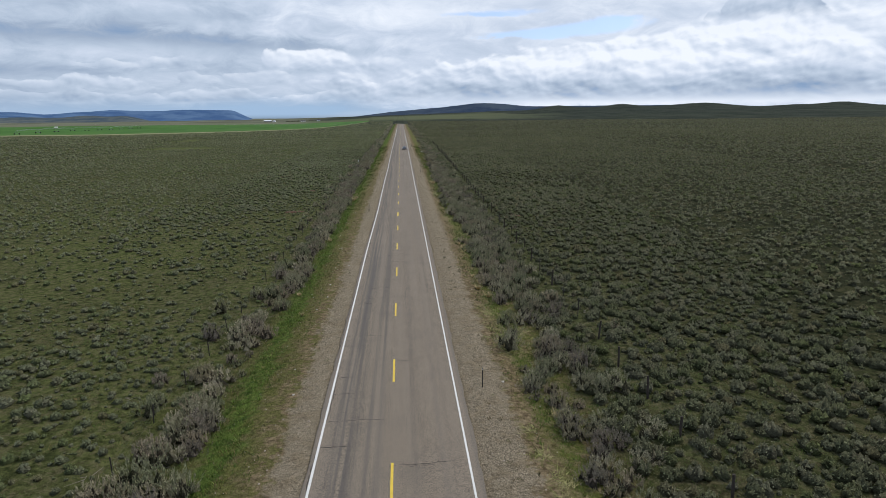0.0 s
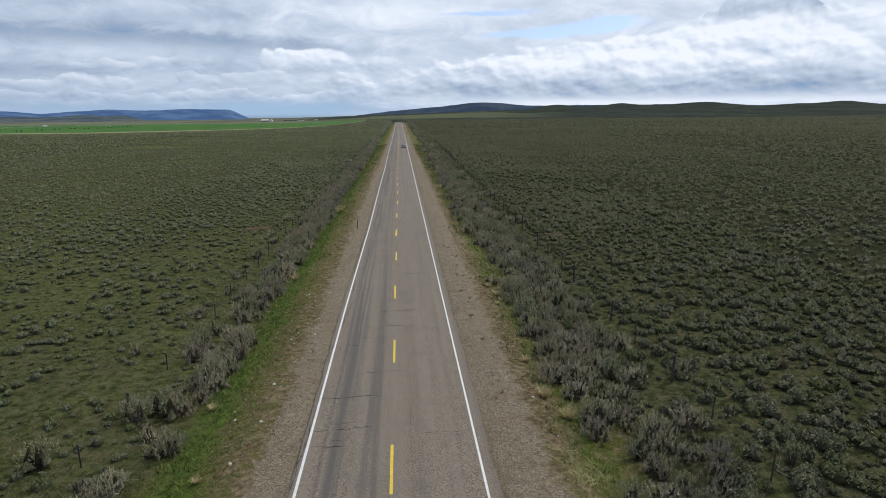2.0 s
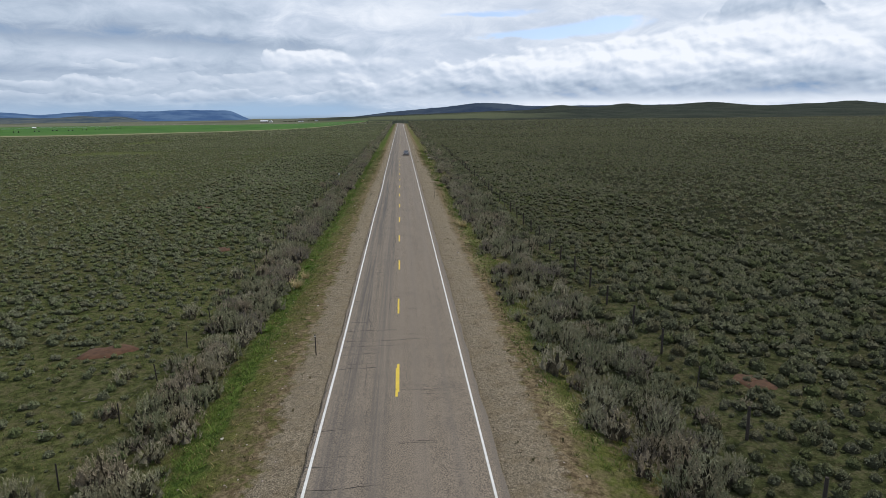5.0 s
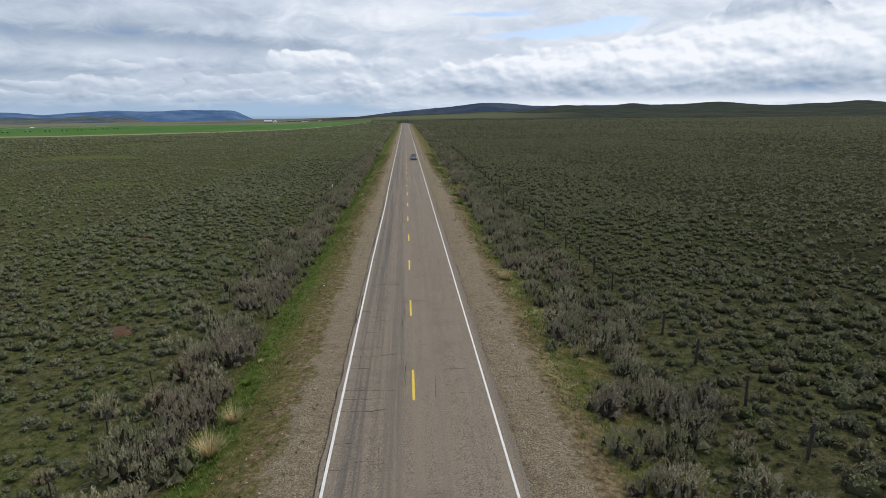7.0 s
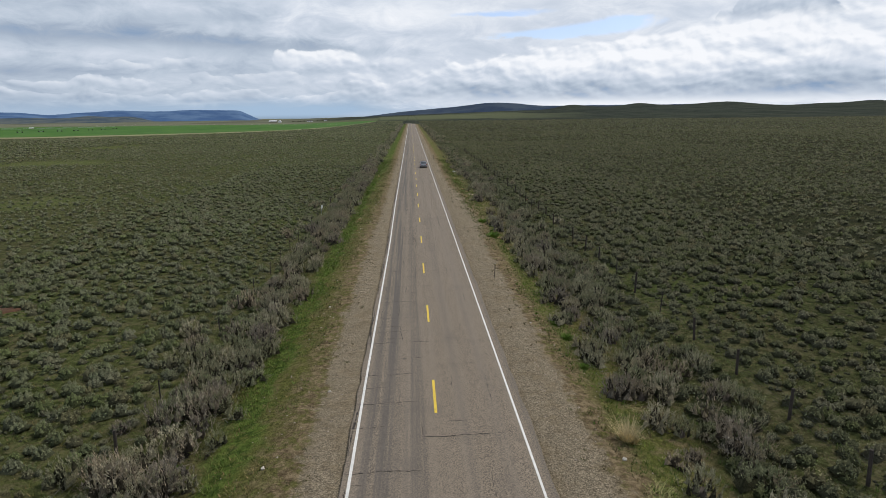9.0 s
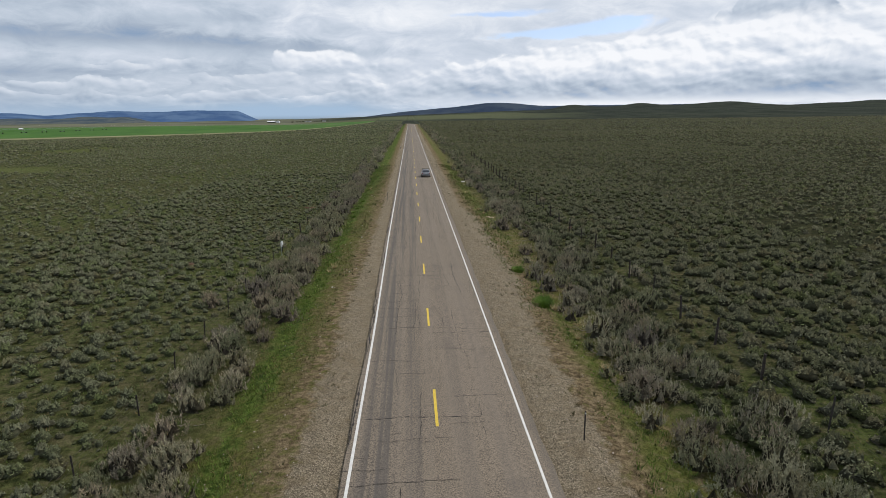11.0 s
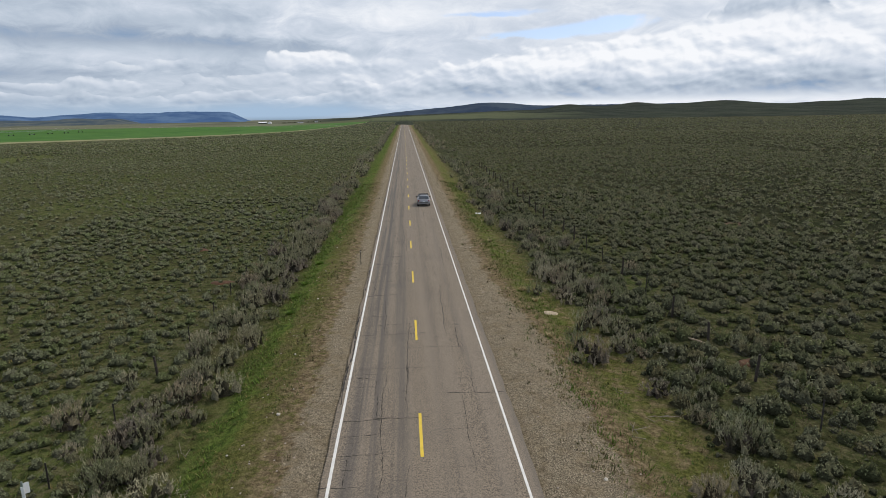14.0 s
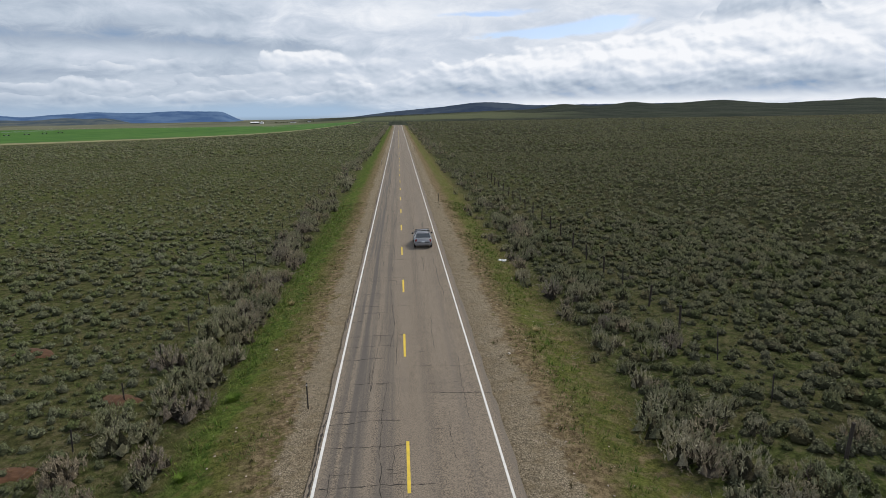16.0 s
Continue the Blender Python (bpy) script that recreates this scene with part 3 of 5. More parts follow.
def ribbon(name, left, right, s0, s1, mat, lift, parent=None, step=6.0, label="", edge=0.0):
    """A strip along the road from left to right of its middle; edge makes its rims uneven."""
    count = max(2, int((s1 - s0) / step))
    verts, faces = [], []
    cross = np.linspace(left, right, 2 if right - left < 1 else 9)
    for i in range(count + 1):
        s = s0 + (s1 - s0) * i / count
        px, py, a = road_line(s)
        dip = 0.0 if s < 860 else max(0.0, float(ground_z(px, py)) + 0.5)
        shift = west_line(s) - 0.28 + 4.0 if name == "road" else 0.0
        for j, c in enumerate(cross):
            o = c + (shift if j == 0 else 0.0) + (west_line(s) if name == "edge_line" and right < 1 else 0.0)
            if edge and j in (0, len(cross) - 1):
                o += edge * (float(lattice(np.array(s / 1.1), np.array(7.0 + j), 5)) - 0.5)
            crown = 0.05 * (1 - (min(abs(o), 4.2) / 4.2) ** 2)
            verts.append((px + o * math.cos(a), py + o * math.sin(a), dip + lift + crown))
    k = len(cross)
    for i in range(count):
        for j in range(k - 1):
            b = i * k + j
            faces.append((b, b + 1, b + k + 1, b + k))
    ob = sheet(name, verts, faces, [mat], smooth=True)
    ob.parent = parent
    return tagged(ob, label)


road = ribbon("road", -4.0, 4.22, -120, 1500, M_ROAD, 0.0, step=0.7, edge=0.12)
tagged(road, "weathered grey-brown two-lane asphalt road with cracks", "road", kind="structure")
ribbon("edge_line", -0.06, 0.06, -120, 1400, M_WHITE, 0.006, road, label="white painted edge line")
ribbon("edge_line", 3.67, 3.77, -120, 1400, M_WHITE, 0.006, road, label="white painted edge line")
bm = bmesh.new()
box(bm, (0.13, 3.45, 0.006))
dash = part("centre_dash", bm, M_YELLOW, road, "worn yellow centre-line dash")
dash.location = (0, 47.5 - 1.72, 0.055)
for k in range(-9, 68):
    if k:
        d = dash.copy()
        scene.collection.objects.link(d)
        d.location = (0.02 * math.sin(k * 2.3), 47.5 - 1.72 + 12.19 * k, 0.055)
d = dash.copy()
scene.collection.objects.link(d)
d.location = (-0.07, 47.5 - 2.25 + 12.19 * 4, 0.051)

# cracks: thin open seams across and along the older pavement
rng = np.random.default_rng(4)
verts, faces = [], []


def crack(x, y, dx, dy, length, width):
    """One wandering seam from (x, y)."""
    n = max(3, int(length / 0.18))
    drift = 0.0
    for i in range(n + 1):
        t = i / n
        h = width * (0.45 + 1.9 * rng.random() ** 2) * min(1.0, 6 * t + 0.2, 6 * (1 - t) + 0.2)
        zc = 0.055 - 0.05 * (x / 4.2) ** 2
        verts.extend([(x - dy * h, y + dx * h, zc), (x + dy * h, y - dx * h, zc)])
        if i:
            b = len(verts) - 4
            faces.append((b, b + 1, b + 3, b + 2))
        x += dx * length / n + (rng.random() - 0.5) * 0.06 * abs(dy) + (rng.random() - 0.5) * 0.02
        y += dy * length / n + (rng.random() - 0.5) * 0.10 * abs(dx) + (rng.random() - 0.5) * 0.02
        drift = 0.8 * drift + rng.normal(0, 0.004)
        x, y = x + drift * abs(dy), y + drift * abs(dx)
        x = min(max(x, west_line(y) - 0.24), 4.1)


y = 14.0
while y < 430:
    y += rng.uniform(1.0, 3.6) * (1.15 if y < 95 else 0.8)
    old = min(1.0, max(0.0, (y - 40) / 120))
    start = -3.9 if rng.random() < 0.8 else rng.uniform(-3, 1)
    crack(start, y, 1, 0, rng.uniform(1.2, 3.8 + 3.6 * old * rng.random()), rng.uniform(0.012, 0.022))
    if rng.random() < 0.5:
        crack(start + rng.uniform(0, 1.5), y + rng.uniform(0.4, 1.2), 1, 0, rng.uniform(0.4, 1.5), 0.008)
    if rng.random() < 0.35:
        crack(rng.uniform(0.3, 2.0), y + rng.uniform(-1, 1), 1, 0, rng.uniform(0.8, 2.4), 0.010)
    if rng.random() < 0.14 + 0.5 * old:
        crack(rng.choice([-2.9, -1.9, -1.6, -0.6, -0.45, 0.9, 2.0, 2.8]) + rng.uniform(-0.2, 0.2), y, 0, 1, rng.uniform(1.2, 4.0), rng.uniform(0.006, 0.013))
y = 14.0
while y < 430:
    run = rng.uniform(5, 22)
    crack(west_line(y) - 0.20 + rng.uniform(-0.03, 0.03), y, 0, 1, run, 0.012 + 0.016 * min(1.0, max(0.0, (y - 70) / 60)))
    y += run + rng.uniform(0, 9)
for x in (-1.95, -0.75, 1.75, 2.75):
    y = 158.0 + 9 * abs(x)
    while y < 330:
        run = rng.uniform(4, 16)
        crack(x + rng.uniform(-0.25, 0.25), y, 0, 1, run, rng.uniform(0.007, 0.014))
        for _ in range(int(run / 3)):
            crack(x + rng.uniform(-0.3, 0.3), y + rng.uniform(0, run), rng.choice([-1, 1]), 0, rng.uniform(0.3, 1.0), rng.uniform(0.005, 0.010))
        y += run + rng.uniform(1, 14)
cracks = sheet("crack", verts, faces, [M_CRACK])
cracks.parent = road
tagged(cracks, "dark open cracks across the asphalt", kind="stuff")


# ---- scrub: sagebrush and grass, by the thousand ----
def sprigs(rng, n, radius, height, length, width, upright, hollow=0.55):
    """n leafy sprigs, as slim triangles, over a rounded bush of that size."""
    a = rng.uniform(0, 2 * np.pi, n)
    up = rng.uniform(0.05, 1.0, n) ** 0.75
    out = np.sqrt(1 - up ** 2)
    lump = 0.78 + 0.36 * np.sin(a * 3 + rng.uniform(0, 6)) * np.sin(up * 5 + rng.uniform(0, 6))
    deep = rng.uniform(hollow, 1.0, n) * lump
    base = np.stack([np.cos(a) * out * radius * deep, np.sin(a) * out * radius * deep, 0.12 * height + up * height * 0.86 * deep], 1)
    face = np.stack([np.cos(a) * out, np.sin(a) * out, up + 0.25], 1)
    way = np.stack([np.cos(a) * out, np.sin(a) * out, np.full(n, upright)], 1) * 0.8 + rng.normal(0, 0.55, (n, 3))
    way /= np.linalg.norm(way, axis=1)[:, None]
    side = np.cross(way, face + rng.normal(0, 0.35, (n, 3)))
    side /= np.linalg.norm(side, axis=1)[:, None]
    ln = length * rng.uniform(0.6, 1.4, n)[:, None]
    wd = width * rng.uniform(0.6, 1.4, n)[:, None]
    return np.stack([base - side * wd / 2, base + side * wd / 2, base + way * ln], 1)


def core(rng, radius, height):
    """The dim twiggy heart of a bush: a ragged dome."""
    k = 6
    a = np.arange(k) * 2 * np.pi / k
    low = np.stack([np.cos(a) * radius * 0.62, np.sin(a) * radius * 0.62, np.full(k, -0.05)], 1) * rng.uniform(0.7, 1.25, (k, 1))
    mid = np.stack([np.cos(a + 0.5) * radius * 0.5, np.sin(a + 0.5) * radius * 0.5, np.full(k, height * 0.5)], 1) * rng.uniform(0.7, 1.2, (k, 1))
    top = np.array([[0, 0, height * 0.66]])
    t = []
    for i in range(k):
        j = (i + 1) % k
        t += [(low[i], low[j], mid[i]), (low[j], mid[j], mid[i]), (mid[i], mid[j], top[0])]
    return np.array(t)


def stems(rng, n, radius, height):
    """Bare crooked stems that fan out from the root."""
    a = rng.uniform(0, 2 * np.pi, n)
    reach = rng.uniform(0.35, 0.95, n) * radius
    tip = np.stack([np.cos(a) * reach, np.sin(a) * reach, height * rng.uniform(0.45, 0.9, n)], 1)
    side = np.stack([-np.sin(a), np.cos(a), np.zeros(n)], 1) * 0.016
    foot = np.stack([np.cos(a) * 0.05, np.sin(a) * 0.05, np.full(n, -0.05)], 1)
    return np.stack([foot - side, foot + side, tip], 1)


def blades(rng, n, radius, height, width, lean):
    """A tuft of n grass blades."""
    a, r = rng.uniform(0, 2 * np.pi, n), radius * np.sqrt(rng.uniform(0, 1, n))
    foot = np.stack([np.cos(a) * r, np.sin(a) * r, np.full(n, -0.02)], 1)
    tip = foot + np.stack([np.cos(a) * lean, np.sin(a) * lean, np.ones(n)], 1) * (height * rng.uniform(0.6, 1.2, n))[:, None] + rng.normal(0, height * 0.18, (n, 3))
    side = np.stack([-np.sin(a), np.cos(a), np.zeros(n)], 1) * width
    return np.stack([foot - side, foot + side, tip], 1)


def loose(tri, slot=0):
    """A template of separate triangles: corners, faces, slots."""
    n = len(tri)
    return tri.reshape(-1, 3), np.arange(n * 3).reshape(n, 3), np.full(n, slot)


def joined(*pieces):
    """Several templates as one."""
    v, f, s, at = [], [], [], 0
    for pv, pf, ps in pieces:
        v.append(pv), f.append(pf + at), s.append(ps)
        at += len(pv)
    return np.concatenate(v), np.concatenate(f), np.concatenate(s)


def scatter(name, kinds, px, py, size, mats, seed, label, category, sink=0.0):
    """Many small plants joined into one mesh. kinds: templates to draw from."""
    rng = np.random.default_rng(seed)
    pz = ground_z(px, py) - sink
    which = rng.integers(0, len(kinds), len(px))
    vs, fs, ss, ts, at = [], [], [], [], 0
    for k, (flat, face, slot) in enumerate(kinds):
        sel = np.nonzero(which == k)[0]
        if not len(sel):
            continue
        a = rng.uniform(0, 2 * np.pi, len(sel))
        s = size[sel]
        c, d = np.cos(a) * s, np.sin(a) * s
        x = flat[:, 0][None] * c[:, None] - flat[:, 1][None] * d[:, None] + px[sel][:, None]
        y = flat[:, 0][None] * d[:, None] + flat[:, 1][None] * c[:, None] + py[sel][:, None]
        z = flat[:, 2][None] * (s * rng.uniform(0.8, 1.2, len(sel)))[:, None] + pz[sel][:, None]
        vs.append(np.stack([x, y, z], -1).reshape(-1, 3))
        fs.append((face[None] + (at + np.arange(len(sel)) * len(flat))[:, None, None]).reshape(-1, 3))
        ss.append(np.tile(slot, len(sel)))
        ts.append(np.repeat(rng.random(len(sel)), len(flat)))
        at += len(sel) * len(flat)
    ob = sheet(name, np.concatenate(vs), np.concatenate(fs), mats, np.concatenate(ss), np.concatenate(ts), smooth=True)
    return tagged(ob, label, category, kind="stuff")


def lobe(rng, k, at, radius, height, slot=2):
    """One leafy mass of a bush: a small ragged dome."""
    a = np.arange(k) * 2 * np.pi / k + rng.uniform(0, 6)
    rows = []
    for wide, up in ((0.86, 0.0), (0.92, 0.52))[:1 if k == 3 else 2]:
        r = radius * wide * rng.uniform(0.55, 1.4, k)
        rows.append(np.stack([np.cos(a + up) * r, np.sin(a + up) * r, height * up + height * rng.uniform(-0.15, 0.15, k)], 1) + at)
    top = np.array([[rng.normal(0, radius * 0.15), rng.normal(0, radius * 0.15), height * rng.uniform(0.85, 1.1)]]) + at
    f = []
    for i in range(k):
        j = (i + 1) % k
        f += [(i, j, k)] if k == 3 else [(i, j, k + i), (j, k + j, k + i), (k + i, k + j, 2 * k)]
    return np.concatenate(rows + [top]), np.array(f), np.full(len(f), slot)


def tufts(rng, count, k, radius, height, size, tall=1.0, slim=1.0):
    """Leafy branch ends: count upright clusters of k small leaf sprays over a rounded, uneven bush."""
    leaf = []
    for i in range(count):
        a = 2.4 * i + rng.uniform(-0.6, 0.6)
        out = radius * 0.95 * math.sqrt((i + 0.2) / count) * rng.uniform(0.7, 1.12)
        rise = height * (0.88 - 0.62 * (out / radius) ** 2) * rng.uniform(0.72, 1.1)
        at = np.array([math.cos(a) * out, math.sin(a) * out, max(rise, 0.04)])
        lean = np.array([math.cos(a) * out / radius * 0.45, math.sin(a) * out / radius * 0.45, 1.0])
        run = rng.uniform(-0.6, 1.0, (k, 1)) * size * 1.6 * tall
        mid = at + lean * run + rng.normal(0, size * 0.42, (k, 3)) * [1, 1, 0.6] * (1.15 - 0.4 * run / (size * 1.6 * tall))
        p = lean * (0.4 + 0.4 * tall) + rng.normal(0, 0.5, (k, 3))
        p /= np.linalg.norm(p, axis=1)[:, None]
        q = np.cross(p, rng.normal(0, 1, (k, 3)))
        q /= np.linalg.norm(q, axis=1)[:, None] + 1e-6
        ln, wd = size * rng.uniform(0.55, 1.1, (k, 1)) * tall, size * slim * rng.uniform(0.28, 0.55, (k, 1))
        leaf.append(np.stack([mid - p * ln * 0.4 - q * wd, mid - p * ln * 0.25 + q * wd, mid + p * ln], 1))
    return loose(np.concatenate(leaf))


def spray(rng, n, radius, height, size):
    """n small leaf sprays that clothe a rounded, lumpy bush."""
    a = 2.4 * np.arange(n) + rng.uniform(-0.5, 0.5, n)
    up = (np.arange(n) + rng.random(n)) / max(n, 1) * 0.66 + 0.32
    out = np.sqrt(1 - up ** 2)
    lump = (0.82 + 0.26 * np.sin(a * 2 + rng.uniform(0, 6)) * np.sin(up * 4 + rng.uniform(0, 6)))[:, None]
    at = np.stack([np.cos(a) * out * radius, np.sin(a) * out * radius, up * height], 1) * lump * rng.uniform(0.78, 1.1, (n, 1))
    face = np.stack([np.cos(a) * out, np.sin(a) * out, up + 0.30], 1) + rng.normal(0, 0.32, (n, 3))
    p = np.cross(face, rng.normal(0, 1, (n, 3)))
    p /= np.linalg.norm(p, axis=1)[:, None] + 1e-6
    q = np.cross(face, p)
    q /= np.linalg.norm(q, axis=1)[:, None] + 1e-6
    ln, wd = size * rng.uniform(0.6, 1.3, (n, 1)), size * rng.uniform(0.35, 0.75, (n, 1))
    return loose(np.stack([at - p * ln * 0.5 - q * wd * 0.5, at - p * ln * 0.4 + q * wd * 0.6, at + p * ln * 0.7], 1))


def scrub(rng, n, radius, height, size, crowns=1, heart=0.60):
    """A low bush: a woody heart in slot 2, painted dark as inner shade, under small leafy crowns in slot 3, with n leaf
    sprays in slot 0.
    """
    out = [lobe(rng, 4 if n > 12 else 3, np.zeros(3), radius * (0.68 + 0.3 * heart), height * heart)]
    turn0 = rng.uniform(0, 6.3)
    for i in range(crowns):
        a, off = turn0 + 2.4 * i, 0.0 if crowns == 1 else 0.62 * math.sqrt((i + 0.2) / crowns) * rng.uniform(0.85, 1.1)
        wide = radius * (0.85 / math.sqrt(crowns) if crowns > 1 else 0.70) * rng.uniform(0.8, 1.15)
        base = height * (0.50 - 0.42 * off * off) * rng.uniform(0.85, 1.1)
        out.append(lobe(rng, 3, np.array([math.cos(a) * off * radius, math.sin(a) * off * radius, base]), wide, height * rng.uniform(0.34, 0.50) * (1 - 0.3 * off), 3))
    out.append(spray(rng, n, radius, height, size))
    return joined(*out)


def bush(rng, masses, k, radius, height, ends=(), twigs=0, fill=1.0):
    """A tall bush: inner masses in slot 2, painted dark as shade, under leafy crowns in slot 3, plumed branch ends in
    slot 0, stems in slot 1.
    """
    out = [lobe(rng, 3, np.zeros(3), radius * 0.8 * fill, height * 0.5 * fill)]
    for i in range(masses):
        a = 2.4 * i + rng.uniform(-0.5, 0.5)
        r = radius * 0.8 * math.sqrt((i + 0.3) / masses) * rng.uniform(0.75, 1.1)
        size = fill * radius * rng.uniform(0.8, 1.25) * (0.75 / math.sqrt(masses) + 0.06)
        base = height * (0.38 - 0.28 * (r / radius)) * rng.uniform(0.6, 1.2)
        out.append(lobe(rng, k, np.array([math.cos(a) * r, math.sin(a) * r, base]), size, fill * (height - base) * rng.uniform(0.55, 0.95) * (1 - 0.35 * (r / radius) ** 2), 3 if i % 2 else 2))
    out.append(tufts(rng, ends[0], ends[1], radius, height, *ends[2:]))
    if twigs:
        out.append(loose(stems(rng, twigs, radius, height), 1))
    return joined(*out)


def sown(rng, x0, x1, y0, y1, per_m2):
    """Loose even sowing over a stretch of ground."""
    step = 1 / math.sqrt(per_m2)
    x, y = np.meshgrid(np.arange(x0, x1, step), np.arange(y0, y1, step))
    x, y = x.ravel(), y.ravel()
    return x + rng.uniform(-0.85, 0.85, x.size) * step, y + rng.uniform(-0.85, 0.85, y.size) * step


def within(x, y, reach=8.0):
    """The part of the plain that the drive looks over."""
    return (x < 0.89 * (y + reach) + 4) & (x > -0.69 * (y + reach) - 4)


def cover(x, y):
    """How thick the scrub grows, 0 to 1: open grass in places, thicker east of the road."""
    open_grass = ease(rough(x, y, 34.0, 41, 3), 0.40, 0.62)
    patch = ease(rough(x, y, 9.0, 47, 3), 0.30, 0.62)
    glade = sum(np.exp(-((x - gx0) / rx) ** 2 - ((y - gy0) / ry) ** 2) for gx0, gy0, rx, ry in GLADES)
    return np.clip(np.where(x > 0, 0.84, 0.36 + 0.40 * ease(y, 50, 130)) + np.where(x > 0, 0.3, 0.6) * open_grass - 1.1 * glade, 0, 1) * np.where(x > 0, 0.72 + 0.28 * patch, 0.6 + 0.4 * patch)


rng = np.random.default_rng(8)
CLOSE, NEAR, NEAR_END, SIDE, MID_END, FAR_END = 20.0, 40.0, 280.0, 125.0, 410.0, 1150.0


def off_fence(x, y, gap):
    """Clear of the two fence lines."""
    return (np.abs(x - 15.2 - 0.0096 * (y - 15)) > gap) & (np.abs(x + 13.4 + 0.0038 * (y - 15)) > gap * 0.8)


def clear_of_crop(x, y):
    return (x > -60) | (y < 392 + 22000 / np.maximum(-x - 45, 10))


close_kinds = [joined(scrub(rng, 32, 0.37, 0.46, 0.074, 7), loose(stems(rng, 5, 0.34, 0.42), 1)) for _ in range(16)]
near_kinds = [scrub(rng, 15, 0.39, 0.47, 0.095, 6) for _ in range(16)]
mid_kinds = [scrub(rng, 5, 0.50, 0.56, 0.13, 3, 0.68) for _ in range(18)]
far_kinds = [scrub(rng, 2, 0.76, 0.74, 0.26, 2, 0.84) for _ in range(12)]
last_kinds = [scrub(rng, 0, 1.35, 0.85, 0.9, 2, 0.92) for _ in range(9)]
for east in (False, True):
    leaf, shade_leaf, crown_leaf = (M_SAGE_EAST, M_INNER_SHADE_EAST, M_CROWN_EAST) if east else (M_SAGE, M_INNER_SHADE, M_CROWN)
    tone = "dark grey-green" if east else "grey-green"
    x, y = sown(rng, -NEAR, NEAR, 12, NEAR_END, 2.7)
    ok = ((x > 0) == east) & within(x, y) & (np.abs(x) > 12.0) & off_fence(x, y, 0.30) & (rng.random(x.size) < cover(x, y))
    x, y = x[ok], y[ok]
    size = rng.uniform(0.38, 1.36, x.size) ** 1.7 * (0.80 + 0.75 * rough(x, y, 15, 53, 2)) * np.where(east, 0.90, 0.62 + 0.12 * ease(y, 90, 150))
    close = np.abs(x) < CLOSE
    scatter("sagebrush_scrub", close_kinds, x[close], y[close], size[close], [leaf, M_TWIG, shade_leaf, crown_leaf], 1, tone + " low sagebrush scattered over the grassy plain", "sagebrush")
    scatter("sagebrush_scrub", near_kinds, x[~close], y[~close], size[~close], [leaf, M_TWIG, shade_leaf, crown_leaf], 21, tone + " low sagebrush over the plain past the fences", "sagebrush")
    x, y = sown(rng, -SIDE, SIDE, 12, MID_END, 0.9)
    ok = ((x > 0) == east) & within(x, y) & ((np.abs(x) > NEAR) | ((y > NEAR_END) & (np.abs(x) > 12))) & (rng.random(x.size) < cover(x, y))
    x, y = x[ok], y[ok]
    scatter("sagebrush_scrub", mid_kinds, x, y, rng.uniform(0.5, 1.35, x.size) ** 1.3 * (1.02 if east else 0.84), [leaf, M_TWIG, shade_leaf, crown_leaf], 2, tone + " sagebrush covering the middle distance", "sagebrush")
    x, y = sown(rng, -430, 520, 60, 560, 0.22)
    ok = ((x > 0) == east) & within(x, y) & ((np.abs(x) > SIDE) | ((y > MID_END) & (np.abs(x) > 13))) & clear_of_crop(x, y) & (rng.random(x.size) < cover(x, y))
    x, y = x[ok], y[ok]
    scatter("sagebrush_scrub", far_kinds, x, y, rng.uniform(0.6, 1.45, x.size), [leaf, M_TWIG, shade_leaf, crown_leaf], 3, tone + " sagebrush closing up in the distance", "sagebrush")
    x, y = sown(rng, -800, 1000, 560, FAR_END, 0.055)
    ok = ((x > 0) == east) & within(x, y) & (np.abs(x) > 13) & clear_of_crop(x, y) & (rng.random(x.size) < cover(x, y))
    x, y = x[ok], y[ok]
    scatter("sagebrush_scrub", last_kinds, x, y, rng.uniform(0.6, 1.5, x.size), [leaf, M_TWIG, shade_leaf, crown_leaf], 13, tone + " sagebrush below the hills", "sagebrush")


# tall sagebrush that lines the ditches
def ditch_rows(rng, y0, y1, per_m):
    """Places for the tall bushes in the two ditch rows."""
    n = int((y1 - y0) * per_m)
    y = rng.uniform(y0, y1, n)
    left = rng.random(n) < 0.53
    x = np.where(left, -11.4 + rng.normal(0, 1.7, n), 11.1 + rng.normal(0, 1.9, n) + 0.9 * ease(y, 105, 140))
    x += 1.5 * (rough(y, x * 0, 23.0, 61, 2) - 0.5) * 2
    x = np.where(left, x, x + 1.3 * ease(y, 170, 215))
    rim = np.where(left, -9.3 - 0.9 * rough(y, x * 0, 7.0, 63, 2), 7.7 + 1.0 * rough(y, x * 0, 6.0, 65, 2) + 0.6 * ease(y, 105, 140))
    keep = np.where(left, x < rim, x > rim) & (np.hypot(x - 9.5, y - 220.5) > 1.5) & (np.hypot(x + 13.7, (y - 199.8) * 0.6) > 1.4) & off_fence(x, y, 0.60) & (rng.random(n) < np.where(left, 1.0 - 0.4 * ease(y, 185, 215), 1.0 - 0.62 * ease(y, 165, 210))) & (rng.random(n) < 0.16 + 1.30 * rough(x, y, 6.0, 67, 3))
    return x[keep], y[keep]


